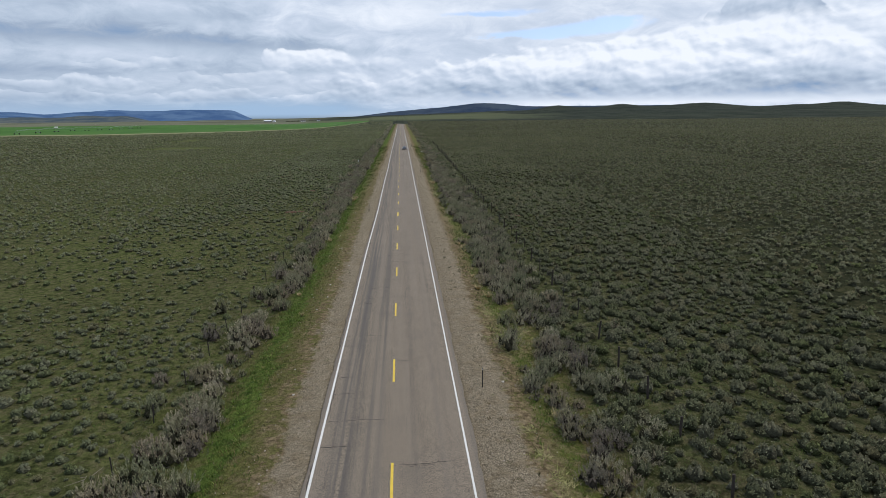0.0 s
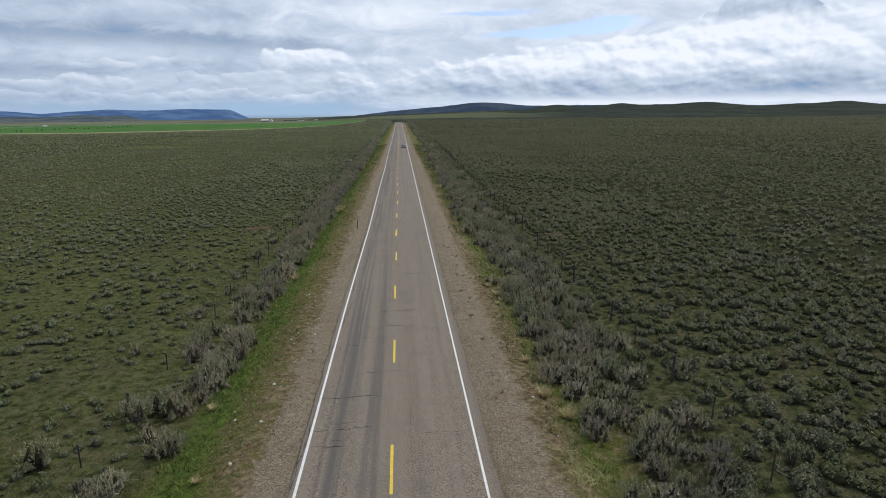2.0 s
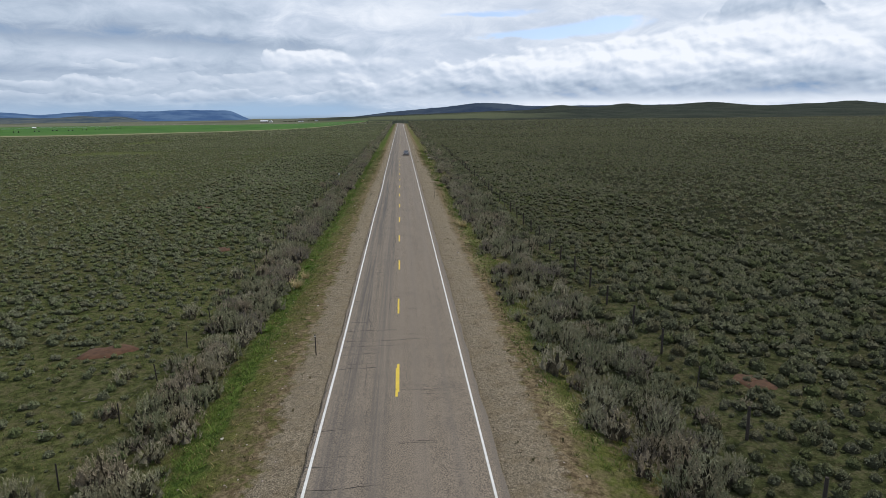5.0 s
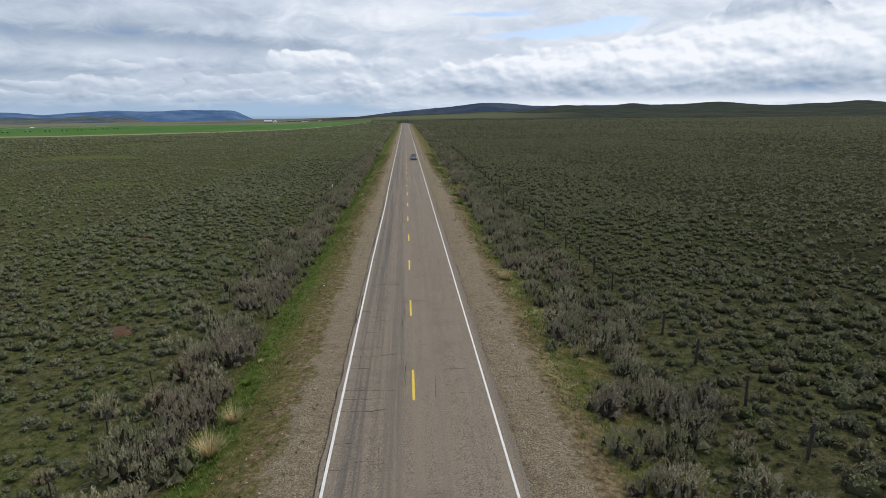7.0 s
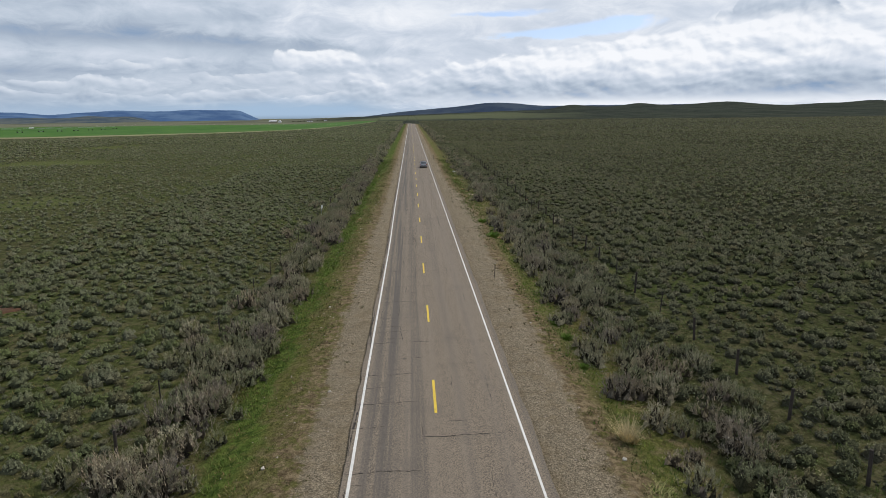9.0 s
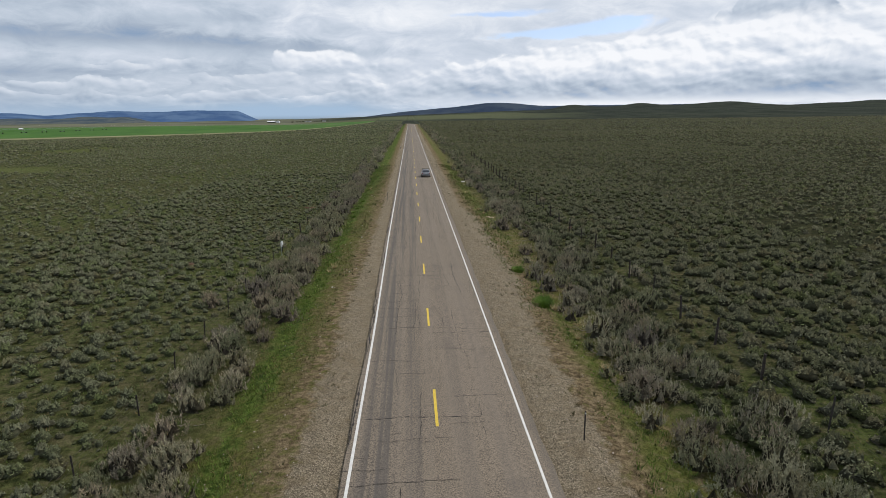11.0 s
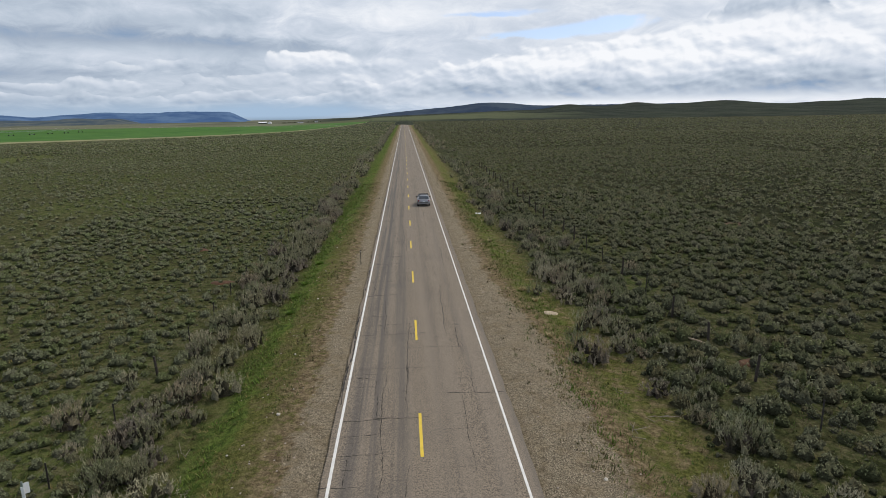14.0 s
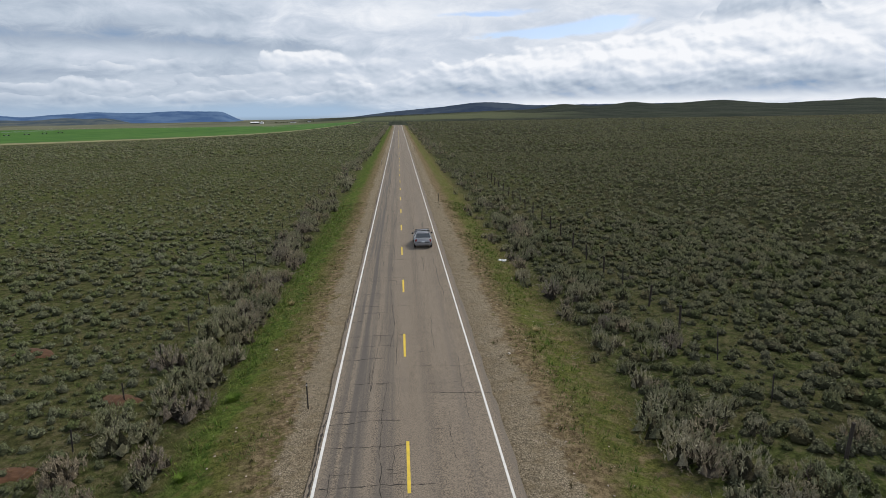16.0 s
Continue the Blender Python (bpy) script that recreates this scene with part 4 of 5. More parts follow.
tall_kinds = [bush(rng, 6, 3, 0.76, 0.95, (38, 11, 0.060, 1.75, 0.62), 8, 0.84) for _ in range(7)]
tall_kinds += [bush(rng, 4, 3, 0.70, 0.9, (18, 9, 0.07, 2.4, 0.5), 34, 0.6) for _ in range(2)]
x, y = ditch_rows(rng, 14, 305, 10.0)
scatter("tall_sagebrush_row", tall_kinds, x, y, rng.uniform(0.6, 1.28, x.size) ** 1.5 * 1.05, [M_SAGE_TALL, M_TWIG, M_INNER_SHADE_TALL, M_CROWN_TALL], 4, "tall silver-grey sagebrush crowding the roadside ditches", "sagebrush", 0.03)
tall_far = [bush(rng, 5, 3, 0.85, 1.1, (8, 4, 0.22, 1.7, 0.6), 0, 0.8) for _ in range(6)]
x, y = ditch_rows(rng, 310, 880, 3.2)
scatter("tall_sagebrush_row", tall_far, x, y, rng.uniform(0.7, 1.2, x.size), [M_SAGE_TALL, M_TWIG, M_INNER_SHADE_TALL, M_CROWN_TALL], 5, "tall grey sagebrush row running on along the road", "sagebrush", 0.03)

# grass of the verges and of the open ground
tuft_kinds = [loose(blades(rng, 6, 0.15, 0.12, 0.019, 1.0)) for _ in range(6)]
x, y = sown(rng, -12.5, 12.5, 14, 300, 11.0)
side = np.abs(x - 0.3) + 0.9 * ease(y, 165, 215)
ok = (side < 12.2) & (rough(x, y, 2.6, 71, 3) > 0.40 + 0.5 * ease(side, 7.6, 6.0)) & (side > 5.6)
x, y = x[ok], y[ok]
scatter("verge_grass", tuft_kinds, x, y, rng.uniform(0.5, 1.4, x.size), [M_GRASS], 6, "mixed olive and brown grass on the road verges", "grass")
lush_kinds = [loose(blades(rng, 8, 0.15, 0.19, 0.018, 0.6)) for _ in range(5)]
x, y = sown(rng, -11.0, 10.5, 14, 300, 12.0)
strip = np.abs(np.abs(x + 0.1) - 8.9) - 3.0 * (rough(x, y, 3.4, 77, 3) - 0.52)
ok = (strip < 0.8) & (rng.random(x.size) < np.where(x < 0, 0.9, 0.5))
x, y = x[ok], y[ok]
scatter("green_grass", lush_kinds, x, y, rng.uniform(0.5, 1.4, x.size), [M_LUSH], 16, "bright green spring grass at the foot of the road bank", "grass")
x, y = sown(rng, -30, 30, 14, 255, 4.4)
ok = within(x, y) & (np.abs(x) > 11.5) & (rough(x, y, 4, 73, 3) > 0.42)
x, y = x[ok], y[ok]
low_kinds = [loose(blades(rng, 5, 0.22, 0.12, 0.022, 0.9)) for _ in range(5)]
scatter("field_grass", low_kinds, x, y, rng.uniform(0.6, 1.5, x.size), [M_GRASS], 7, "short olive grass between the sagebrush", "grass")
x, y = sown(rng, -11.5, 11.5, 14, 320, 3.0)
ok = (np.abs(x - 0.2) > 7.2) & (rough(x, y, 6.0, 79, 3) > np.where(x > 0, 0.50, 0.58))
x, y = x[ok], y[ok]
straw_kinds = [loose(blades(rng, 8, 0.18, 0.15, 0.010, 1.0)) for _ in range(5)]
scatter("dry_grass", straw_kinds, x, y, rng.uniform(0.6, 1.5, x.size), [M_STRAW], 9, "flattened straw-coloured dry grass on the verges", "grass")

def strands(rng, n, reach, length):
    """Long dry grass lying matted on the ground."""
    a, lay = rng.uniform(0, 2 * np.pi, n), rng.normal(0.6, 0.7, n)
    foot = np.stack([np.cos(a), np.sin(a), np.zeros(n)], 1) * (reach * rng.uniform(0.1, 1, n))[:, None] + [0, 0, 0.02]
    way = np.stack([np.cos(lay), np.sin(lay), rng.uniform(0.02, 0.45, n)], 1) * (length * rng.uniform(0.5, 1.2, n))[:, None]
    side = np.stack([-np.sin(lay), np.cos(lay), np.zeros(n)], 1) * 0.013
    return np.stack([foot - side, foot + side, foot + way], 1)


mat_kinds = [loose(strands(rng, 16, 0.4, 0.55)) for _ in range(6)]
x, y = sown(rng, 7.4, 10.6, 20, 215, 3.5)
ok = rough(x, y, 5.0, 97, 3) > 0.50 + 0.22 * (1 - np.maximum(ease(y, 62, 50), ease(np.abs(y - 118), 16, 8)))
x, y = x[ok], y[ok]
scatter("matted_grass", mat_kinds, x, y, rng.uniform(0.5, 1.2, x.size), [M_MAT], 19, "pale yellow-green dry grass lying matted on the verge", "grass")

weed_kinds = [loose(np.concatenate([blades(rng, 9, 0.10, 0.10, 0.020, 1.1), blades(rng, 4, 0.06, 0.16, 0.014, 0.6)])) for _ in range(5)]
x, y = sown(rng, -8.0, 8.2, 14, 300, 1.6)
ok = (np.abs(np.abs(x - 0.3) - 6.3) < 1.4) & (rough(x, y, 1.7, 103, 3) > 0.56 - 0.05 * (x > 0))
x, y = x[ok], y[ok]
scatter("shoulder_weed", weed_kinds, x, y, rng.uniform(0.5, 1.3, x.size), [M_WEED], 29, "small dark weeds dotted over the gravel shoulders", "weeds")

def sticks(rng, n):
    """Bleached dead branches lying crossed on the ground, each a slim three-sided rod."""
    v, f = [], []
    for i in range(n):
        a, ln = rng.uniform(0, 6.3), rng.uniform(0.25, 0.75)
        at = rng.normal(0, 0.22, 2)
        ends = np.array([[at[0], at[1], 0.03], [at[0] + math.cos(a) * ln, at[1] + math.sin(a) * ln, rng.uniform(0.03, 0.22)]])
        ring = np.array([[0, 0, 0.016], [-math.sin(a) * 0.015, math.cos(a) * 0.015, -0.01], [math.sin(a) * 0.015, -math.cos(a) * 0.015, -0.01]])
        b = len(v)
        v += list(ends[0] + ring) + list(ends[1] + ring * 0.5)
        for j in range(3):
            m = (j + 1) % 3
            f += [(b + j, b + m, b + 3 + m), (b + j, b + 3 + m, b + 3 + j)]
    return np.array(v), np.array(f), np.zeros(len(f), int)


stick_kinds = [sticks(rng, 5) for _ in range(6)]
n = 460
y = rng.uniform(16, 290, n)
x = np.where(rng.random(n) < 0.6, -9.9 - np.abs(rng.normal(0, 2.6, n)), 9.2 + np.abs(rng.normal(0, 3.0, n)))
ok = rng.random(n) < 0.35 + 0.65 * (np.abs(y - 58) < 16)
x, y = x[ok], y[ok]
scatter("dead_branches", stick_kinds, x, y, rng.uniform(0.6, 1.3, x.size), [M_DEAD], 31, "bleached dead sagebrush branches lying along the ditches", "branches")

# stones on the gravel
stone_kinds = []
for _ in range(4):
    bm = bmesh.new()
    bmesh.ops.create_icosphere(bm, subdivisions=1, radius=0.045)
    tri = np.array([[v.co[:] for v in f.verts] for f in bm.faces]) * np.array([1.0, 0.8, 0.6])
    bm.free()
    stone_kinds.append(loose(tri))
x, y = sown(rng, -8.2, 8.6, 14, 270, 1.1)
ok = (np.abs(x - 0.2) > 4.6) & (rng.random(x.size) < 0.8)
x, y = x[ok], y[ok]
scatter("loose_gravel", stone_kinds, x, y, rng.uniform(0.4, 1.25, x.size) ** 1.5, [M_STONE], 10, "loose pale stones on the gravel shoulders", "gravel")


# ---- far land: crop, farm, hills ----
def crop_near(x):
    """Where the irrigated field begins."""
    return 445 + 22000 / (-x - 45)


def draped(name, rows, cols, at, mat, lift, label, category, sheetwise=True):
    """A sheet over the land; at(u, v) gives its ground place for u, v from 0 to 1."""
    u, v = np.meshgrid(np.linspace(0, 1, cols), np.linspace(0, 1, rows))
    x, y = at(u, v)
    z = ground_z(x, y) + lift - (v == 0) * (lift + 0.5)
    i = np.arange(rows * cols).reshape(rows, cols)
    q = np.stack([i[:-1, :-1], i[:-1, 1:], i[1:, 1:], i[1:, :-1]], -1).reshape(-1, 4)
    return tagged(sheet(name, np.stack([x, y, z], -1).reshape(-1, 3), q, [mat], smooth=True), label, category, kind="structure")


def crop_place(u, v):
    x = -1300 + (1300 - 66) * u
    return x, crop_near(x) + (1650 - 150 * ease(x, -300, -66) - 150 * ease(-x, 500, 900) - crop_near(x)) * v


def crop_colour(n):
    rows = n.noise(n.stretch(n.pos, 0.06, 0.006, 1.0), 1.0, 4)
    return n.mix(n.step(rows, 0.35, 0.65), (0.036, 0.104, 0.012), (0.058, 0.138, 0.019))


M_CROP = material("young_green_crop", crop_colour, 0.9, spec=0.1)
M_TRACK = plain("pale_dirt_track", (0.200, 0.182, 0.090), 0.95, vary=0.2, scale=0.05)
draped("crop_field", 70, 130, crop_place, M_CROP, 0.45, "bright green irrigated crop field beyond the scrub", "field")
draped("dirt_track", 3, 130, lambda u, v: (-1200 + 1130 * u, crop_near(-1200 + 1130 * u) - 20 + 26 * v), M_TRACK, 0.5, "pale dirt track along the edge of the crop", "track")


def range_of_hills(name, mat, far, base, bumps, b0, b1, label):
    """A far range: its crest is a sum of rounded summits along the bearing."""
    b = np.linspace(b0, b1, 240)
    crest = base(b) + sum(h * np.exp(-((b - c) / s) ** 2) for c, s, h in bumps)
    crest = crest + (rough(b * 60, b * 0, 1.0, 83, 4) - 0.5) * 0.0012
    steps = np.linspace(0, 1, 14)
    verts = []
    for k, t in enumerate(steps):
        r = far - 900 * (1 - t)
        foot = -45.0
        gully = (rough(b * 70, b * 0 + t * 3, 1.0, 89, 4) - 0.5) * 26 * t * (1 - t) * 2
        h = foot + (16 + crest * far - foot) * (t * t * (3 - 2 * t)) + gully
        verts.append(np.stack([np.sin(np.arctan(b)) * r, np.cos(np.arctan(b)) * r, h], -1))
    n = len(b)
    i = np.arange(len(steps) * n).reshape(len(steps), n)
    q = np.stack([i[:-1, :-1], i[:-1, 1:], i[1:, 1:], i[1:, :-1]], -1).reshape(-1, 4)
    return tagged(sheet(name, np.concatenate(verts), q, [mat], smooth=True), label, "hills", kind="structure")


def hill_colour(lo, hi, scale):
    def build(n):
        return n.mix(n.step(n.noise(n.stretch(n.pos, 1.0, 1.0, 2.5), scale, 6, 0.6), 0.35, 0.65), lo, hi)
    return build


# the blue of distance haze is painted into these three base colours
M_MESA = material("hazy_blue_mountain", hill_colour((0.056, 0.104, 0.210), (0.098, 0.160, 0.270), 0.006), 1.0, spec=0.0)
M_FARHILL = material("hazy_blue_grey_hill", hill_colour((0.034, 0.050, 0.082), (0.060, 0.078, 0.105), 0.005), 1.0, spec=0.0)
M_FOOT = material("hazy_foothill", hill_colour((0.052, 0.074, 0.096), (0.105, 0.118, 0.116), 0.008), 1.0, spec=0.0)
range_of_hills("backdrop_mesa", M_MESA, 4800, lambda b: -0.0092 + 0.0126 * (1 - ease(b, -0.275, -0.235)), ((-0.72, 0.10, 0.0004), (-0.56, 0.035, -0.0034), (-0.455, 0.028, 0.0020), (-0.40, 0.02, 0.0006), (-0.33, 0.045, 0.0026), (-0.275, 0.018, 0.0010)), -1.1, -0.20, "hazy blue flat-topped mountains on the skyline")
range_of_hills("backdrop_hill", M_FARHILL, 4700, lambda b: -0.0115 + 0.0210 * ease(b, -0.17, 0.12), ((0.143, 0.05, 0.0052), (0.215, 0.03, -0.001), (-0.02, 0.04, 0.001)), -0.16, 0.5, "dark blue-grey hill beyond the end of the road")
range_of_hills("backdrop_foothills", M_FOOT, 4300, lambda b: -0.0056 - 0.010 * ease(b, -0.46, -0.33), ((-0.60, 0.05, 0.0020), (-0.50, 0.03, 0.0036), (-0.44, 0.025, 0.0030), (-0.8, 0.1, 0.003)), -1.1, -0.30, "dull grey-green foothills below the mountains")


def gable_building(at, turn, length, width, wall, ridge, wall_mat, roof_mat, label, category, doors=2):
    """A long farm building with a pitched roof and doors."""
    root = empty(category, (at[0], at[1], float(ground_z(*at)) - 0.3), turn)
    bm = bmesh.new()
    box(bm, (length, width, wall + 0.6), (0, 0, wall / 2 - 0.3))
    for s in (-1, 1):
        x = s * length / 2
        v = [bm.verts.new(c) for c in ((x, -width / 2, wall), (x, width / 2, wall), (x, 0, ridge))]
        bm.faces.new(v)
    part("wall", bm, wall_mat, root)
    bm = bmesh.new()
    slope = math.atan2(ridge - wall, width / 2)
    for s in (-1, 1):
        box(bm, (length + 1.2, (width / 2) / math.cos(slope) + 0.6, 0.2), (0, s * width / 4, (wall + ridge) / 2 + 0.12), (-s * math.degrees(slope), 0, 0))
    part("roof", bm, roof_mat, root)
    for k in range(doors):
        bm = bmesh.new()
        box(bm, (length * 0.09, 0.1, wall * 0.7), ((k - (doors - 1) / 2) * length * 0.3, -width / 2 - 0.08, wall * 0.35))
        part("door", bm, M_STEEL, root)
    return tagged(root, label, category)


M_WALL = plain("white_metal_siding", (0.72, 0.73, 0.74), 0.6, vary=0.08, scale=0.3)
M_ROOF = plain("pale_metal_roof", (0.80, 0.81, 0.82), 0.45, vary=0.08, scale=0.3)
M_DARKROOF = plain("dark_roof", (0.06, 0.055, 0.05), 0.8, scale=0.3)
gable_building((-650, 3000), 4, 36, 18, 5.0, 9.0, M_DARKROOF, M_ROOF, "long farm shed with a white metal roof", "barn", 3)
gable_building((-618, 2996), 92, 16, 14, 6.0, 10.0, M_WALL, M_ROOF, "white gabled farm shed beside the long barn", "barn", 1)
gable_building((-405, 3000), 8, 15, 9, 4.0, 7.5, M_WALL, M_DARKROOF, "small white farmhouse among dark trees", "house", 1)
gable_building((-480, 3010), 0, 24, 10, 4.0, 6.5, M_WALL, M_DARKROOF, "low dark-roofed farm building", "farm building", 2)
gable_building((-655, 1190), 25, 5, 4, 2.2, 3.2, M_LOG, M_ROOF, "small pale shed behind the crop field", "shed", 1)

M_TREE = material("dark_tree_leaf", leaf_colour((0.0, (0.030, 0.045, 0.022)), (1.0, (0.055, 0.072, 0.032))), 0.9, spec=0.1)


def farm_tree(at, height):
    """A shelter-belt tree: trunk, limbs and a ragged crown."""
    root = empty("tree", (at[0], at[1], float(ground_z(*at))))
    rng = np.random.default_rng(int(abs(at[0]) * 10))
    bm = bmesh.new()
    rod(bm, (0, 0, -0.3), (0, 0, height * 0.6), 0.35, 0.12)
    for k in range(5):
        a = k * 1.3
        rod(bm, (0, 0, height * 0.3), (math.cos(a) * height * 0.25, math.sin(a) * height * 0.25, height * 0.65), 0.12, 0.04, 4)
    part("trunk", bm, M_TWIG, root)
    tri = sprigs(rng, 150, height * 0.42, height, height * 0.16, height * 0.12, 0.7, 0.3)
    crown = sheet("crown", tri.reshape(-1, 3), np.arange(450).reshape(-1, 3), [M_TREE])
    crown.parent = root
    return tagged(root, "dark leafy tree in a farm shelter belt", "tree", "shelter belt trees")


for k in range(9):
    farm_tree((-560 + 7.5 * k + 2 * math.sin(k * 3), 3000 + 6 * math.cos(k * 2)), 7.0 + 1.5 * math.sin(k * 1.7))
for k in range(5):
    farm_tree((-450 + 8 * k, 3004 + 5 * math.cos(k)), 6.0 + math.sin(k * 2.1))
farm_tree((-388, 3005), 7.5)
farm_tree((-418, 3006), 6.5)


def pivot_irrigator(a, b, towers):
    """A centre-pivot sprinkler: arched pipe spans on wheeled towers."""
    root = empty("irrigation_pivot", (0, 0, 0))
    pts = [Vector((a[0] + (b[0] - a[0]) * k / towers, a[1] + (b[1] - a[1]) * k / towers, 0)) for k in range(towers + 1)]
    for p in pts:
        p.z = float(ground_z(p.x, p.y)) + 0.8
    for k, p in enumerate(pts):
        bm = bmesh.new()
        d = (pts[1] - pts[0]).normalized()
        s = Vector((-d.y, d.x, 0))
        for e in (-1, 1):
            rod(bm, p + s * e * 2.1 + Vector((0, 0, 0.6)), p + Vector((0, 0, 3.6)), 0.10, sides=4)
        rod(bm, p - s * 2.3 + Vector((0, 0, 0.6)), p + s * 2.3 + Vector((0, 0, 0.6)), 0.12, sides=4)
        tower = part("tower", bm, M_PIPE, root)
        for e in (-1, 1):
            bm = bmesh.new()
            c = p + s * e * 2.1 + Vector((0, 0, 0.6))
            rod(bm, c - d * 0.18, c + d * 0.18, 0.62, sides=12)
            part("wheel", bm, M_RUBBER, tower)
        if k < towers:
            bm = bmesh.new()
            q = pts[k + 1]
            last = None
            for j in range(9):
                t = j / 8
                c = p.lerp(q, t) + Vector((0, 0, 3.4 + 0.8 * math.sin(math.pi * t)))
                low = p.lerp(q, t) + Vector((0, 0, 3.3 + 0.2 * math.sin(math.pi * t)))
                if last:
                    rod(bm, last[0], c, 0.10, sides=5)
                    rod(bm, last[1], low, 0.05, sides=4)
                    rod(bm, last[1], c, 0.04, sides=4)
                last = (c, low)
            part("span", bm, M_PIPE, root)
    return tagged(root, "galvanised centre-pivot irrigation boom standing over the crop", "irrigation boom")


M_PIPE = plain("galvanised_pipe", (0.24, 0.28, 0.25), 0.45, 0.5, vary=0.1, scale=0.5)
M_RUBBER = plain("black_rubber", (0.022, 0.021, 0.020), 0.85, vary=0.2)
pivot_irrigator((-352, 575), (-405, 960), 9)


# ---- fences ----
def fence(x, y0, y1, side, drift=0.0):
    """A line of weathered posts with four strands of wire."""
    root = empty("fence", (x, y0, 0))
    rng = np.random.default_rng(int(abs(x) * 7))
    n = int((y1 - y0) / 4.83)
    tops = []
    for k in range(n + 1):
        py = 4.83 * k + rng.uniform(-0.25, 0.25)
        px = rng.uniform(-0.12, 0.12) + drift * py
        z = float(ground_z(x + px, y0 + py))
        wood = rng.random() < (0.85 if side > 0 else 0.06)
        bm = bmesh.new()
        h, lean, tilt = rng.uniform(1.4, 1.7) if side > 0 else rng.uniform(1.0, 1.2), rng.uniform(-3.5, 3.5), rng.uniform(-3.5, 3.5)
        if wood:
            bmesh.ops.create_cone(bm, cap_ends=True, segments=8, radius1=0.08, radius2=0.068, depth=h + 0.3)
            bmesh.ops.translate(bm, vec=(0, 0, (h - 0.3) / 2), verts=bm.verts)
        else:
            box(bm, (0.065, 0.016, h + 0.3), (0, 0, (h - 0.3) / 2))
            box(bm, (0.012, 0.045, h + 0.3), (0, 0.028, (h - 0.3) / 2))
        p = part("post", bm, M_POST if wood else M_STEEL, root, "weathered wooden post" if wood else "dark steel post")
        p.matrix_local = pose(px, py, z, lean, tilt, 0)
        tops.append(Vector((px, py, z)))
    for h in (0.35, 0.6, 0.82, 1.02):
        bm = bmesh.new()
        for a, b in zip(tops, tops[1:]):
            m = (a + b) / 2 + Vector((0, 0, h - 0.02))
            rod(bm, a + Vector((0, 0, h)), m, 0.004, sides=3)
            rod(bm, m, b + Vector((0, 0, h)), 0.004, sides=3)
        part("wire", bm, M_WIRE, root)
    return tagged(root, "barbed-wire fence on weathered posts beside the road", "fence")


fence(15.2, 15.2, 330, 1, 0.0096)
fence(-13.4, 14.5, 330, -1, -0.0038)


def delineator(x, y):
    """A slim roadside marker post."""
    root = empty("delineator_post", (x, y, float(ground_z(x, y))))
    bm = bmesh.new()
    box(bm, (0.06, 0.012, 1.5), (0, 0, 0.55))
    box(bm, (0.012, 0.04, 1.5), (0.0, 0.02, 0.55))
    part("post", bm, M_STEEL, root)
    bm = bmesh.new()
    rod(bm, (0, -0.02, 1.2), (0, -0.008, 1.2), 0.035, sides=10)
    part("reflector", bm, M_SIGN, root, "small pale reflector")
    return tagged(root, "thin dark steel delineator post on the gravel shoulder", "marker post", "roadside delineators")


for x, y in ((5.45, 31.0), (-4.95, 98.3), (6.0, 164.8), (-4.6, 233.8), (5.9, 299.0), (-4.7, 366.0), (5.9, 433.0), (-4.7, 500.0)):
    delineator(x, y)


def marker_sign(x, y):
    """A small white marker plate on a slim post."""
    root = empty("marker_sign", (x, y, float(ground_z(x, y))))
    bm = bmesh.new()
    box(bm, (0.06, 0.05, 1.95), (0, 0, 0.6))
    part("post", bm, M_PIPE, root, "pale steel post")
    for turn, up, off in ((-22, 1.18, 0.03), (35, 1.30, 0.10)):
        bm = bmesh.new()
        box(bm, (0.17, 0.02, 0.42), (off, -0.045 if turn < 0 else 0.06, up), (0, 0, turn), bevel=0.008)
        part("plate", bm, M_SIGN, root, "blank white plate")
    return tagged(root, "small white marker sign on a post at the fence line", "sign")


marker_sign(-13.9, 200.8)


# ---- ground clutter ----
def soil_mound(x, y, radius, mat, label):
    """A low bare mound, ragged at the rim."""
    rng = np.random.default_rng(int(abs(x * 31 + y * 7)))
    bm = bmesh.new()
    rings, k = 5, 18
    ph = rng.uniform(0, 6, 3)
    rows = []
    for i in range(rings + 1):
        t = i / rings
        row = []
        for j in range(k):
            a = 2 * math.pi * j / k
            r = radius * t * (1 + 0.22 * math.sin(2 * a + ph[0]) + 0.14 * math.sin(5 * a + ph[1]) + 0.10 * rng.random())
            px, py = math.cos(a) * r * 1.25, math.sin(a) * r
            h = 0.07 * (1 - t * t) + 0.05 * rng.random() - (0.10 if i == rings else 0.0)
            row.append(bm.verts.new((px, py, float(ground_z(x + px, y + py)) + 0.03 + h)))
        rows.append(row)
    for a, b in zip(rows, rows[1:]):
        for j in range(k):
            bm.faces.new((a[j], b[j], b[(j + 1) % k], a[(j + 1) % k]))
    ob = part("soil_mound", bm, mat, smooth=True)
    ob.location = (x, y, 0)
    return tagged(ob, label, "soil patch", "bare soil patches")


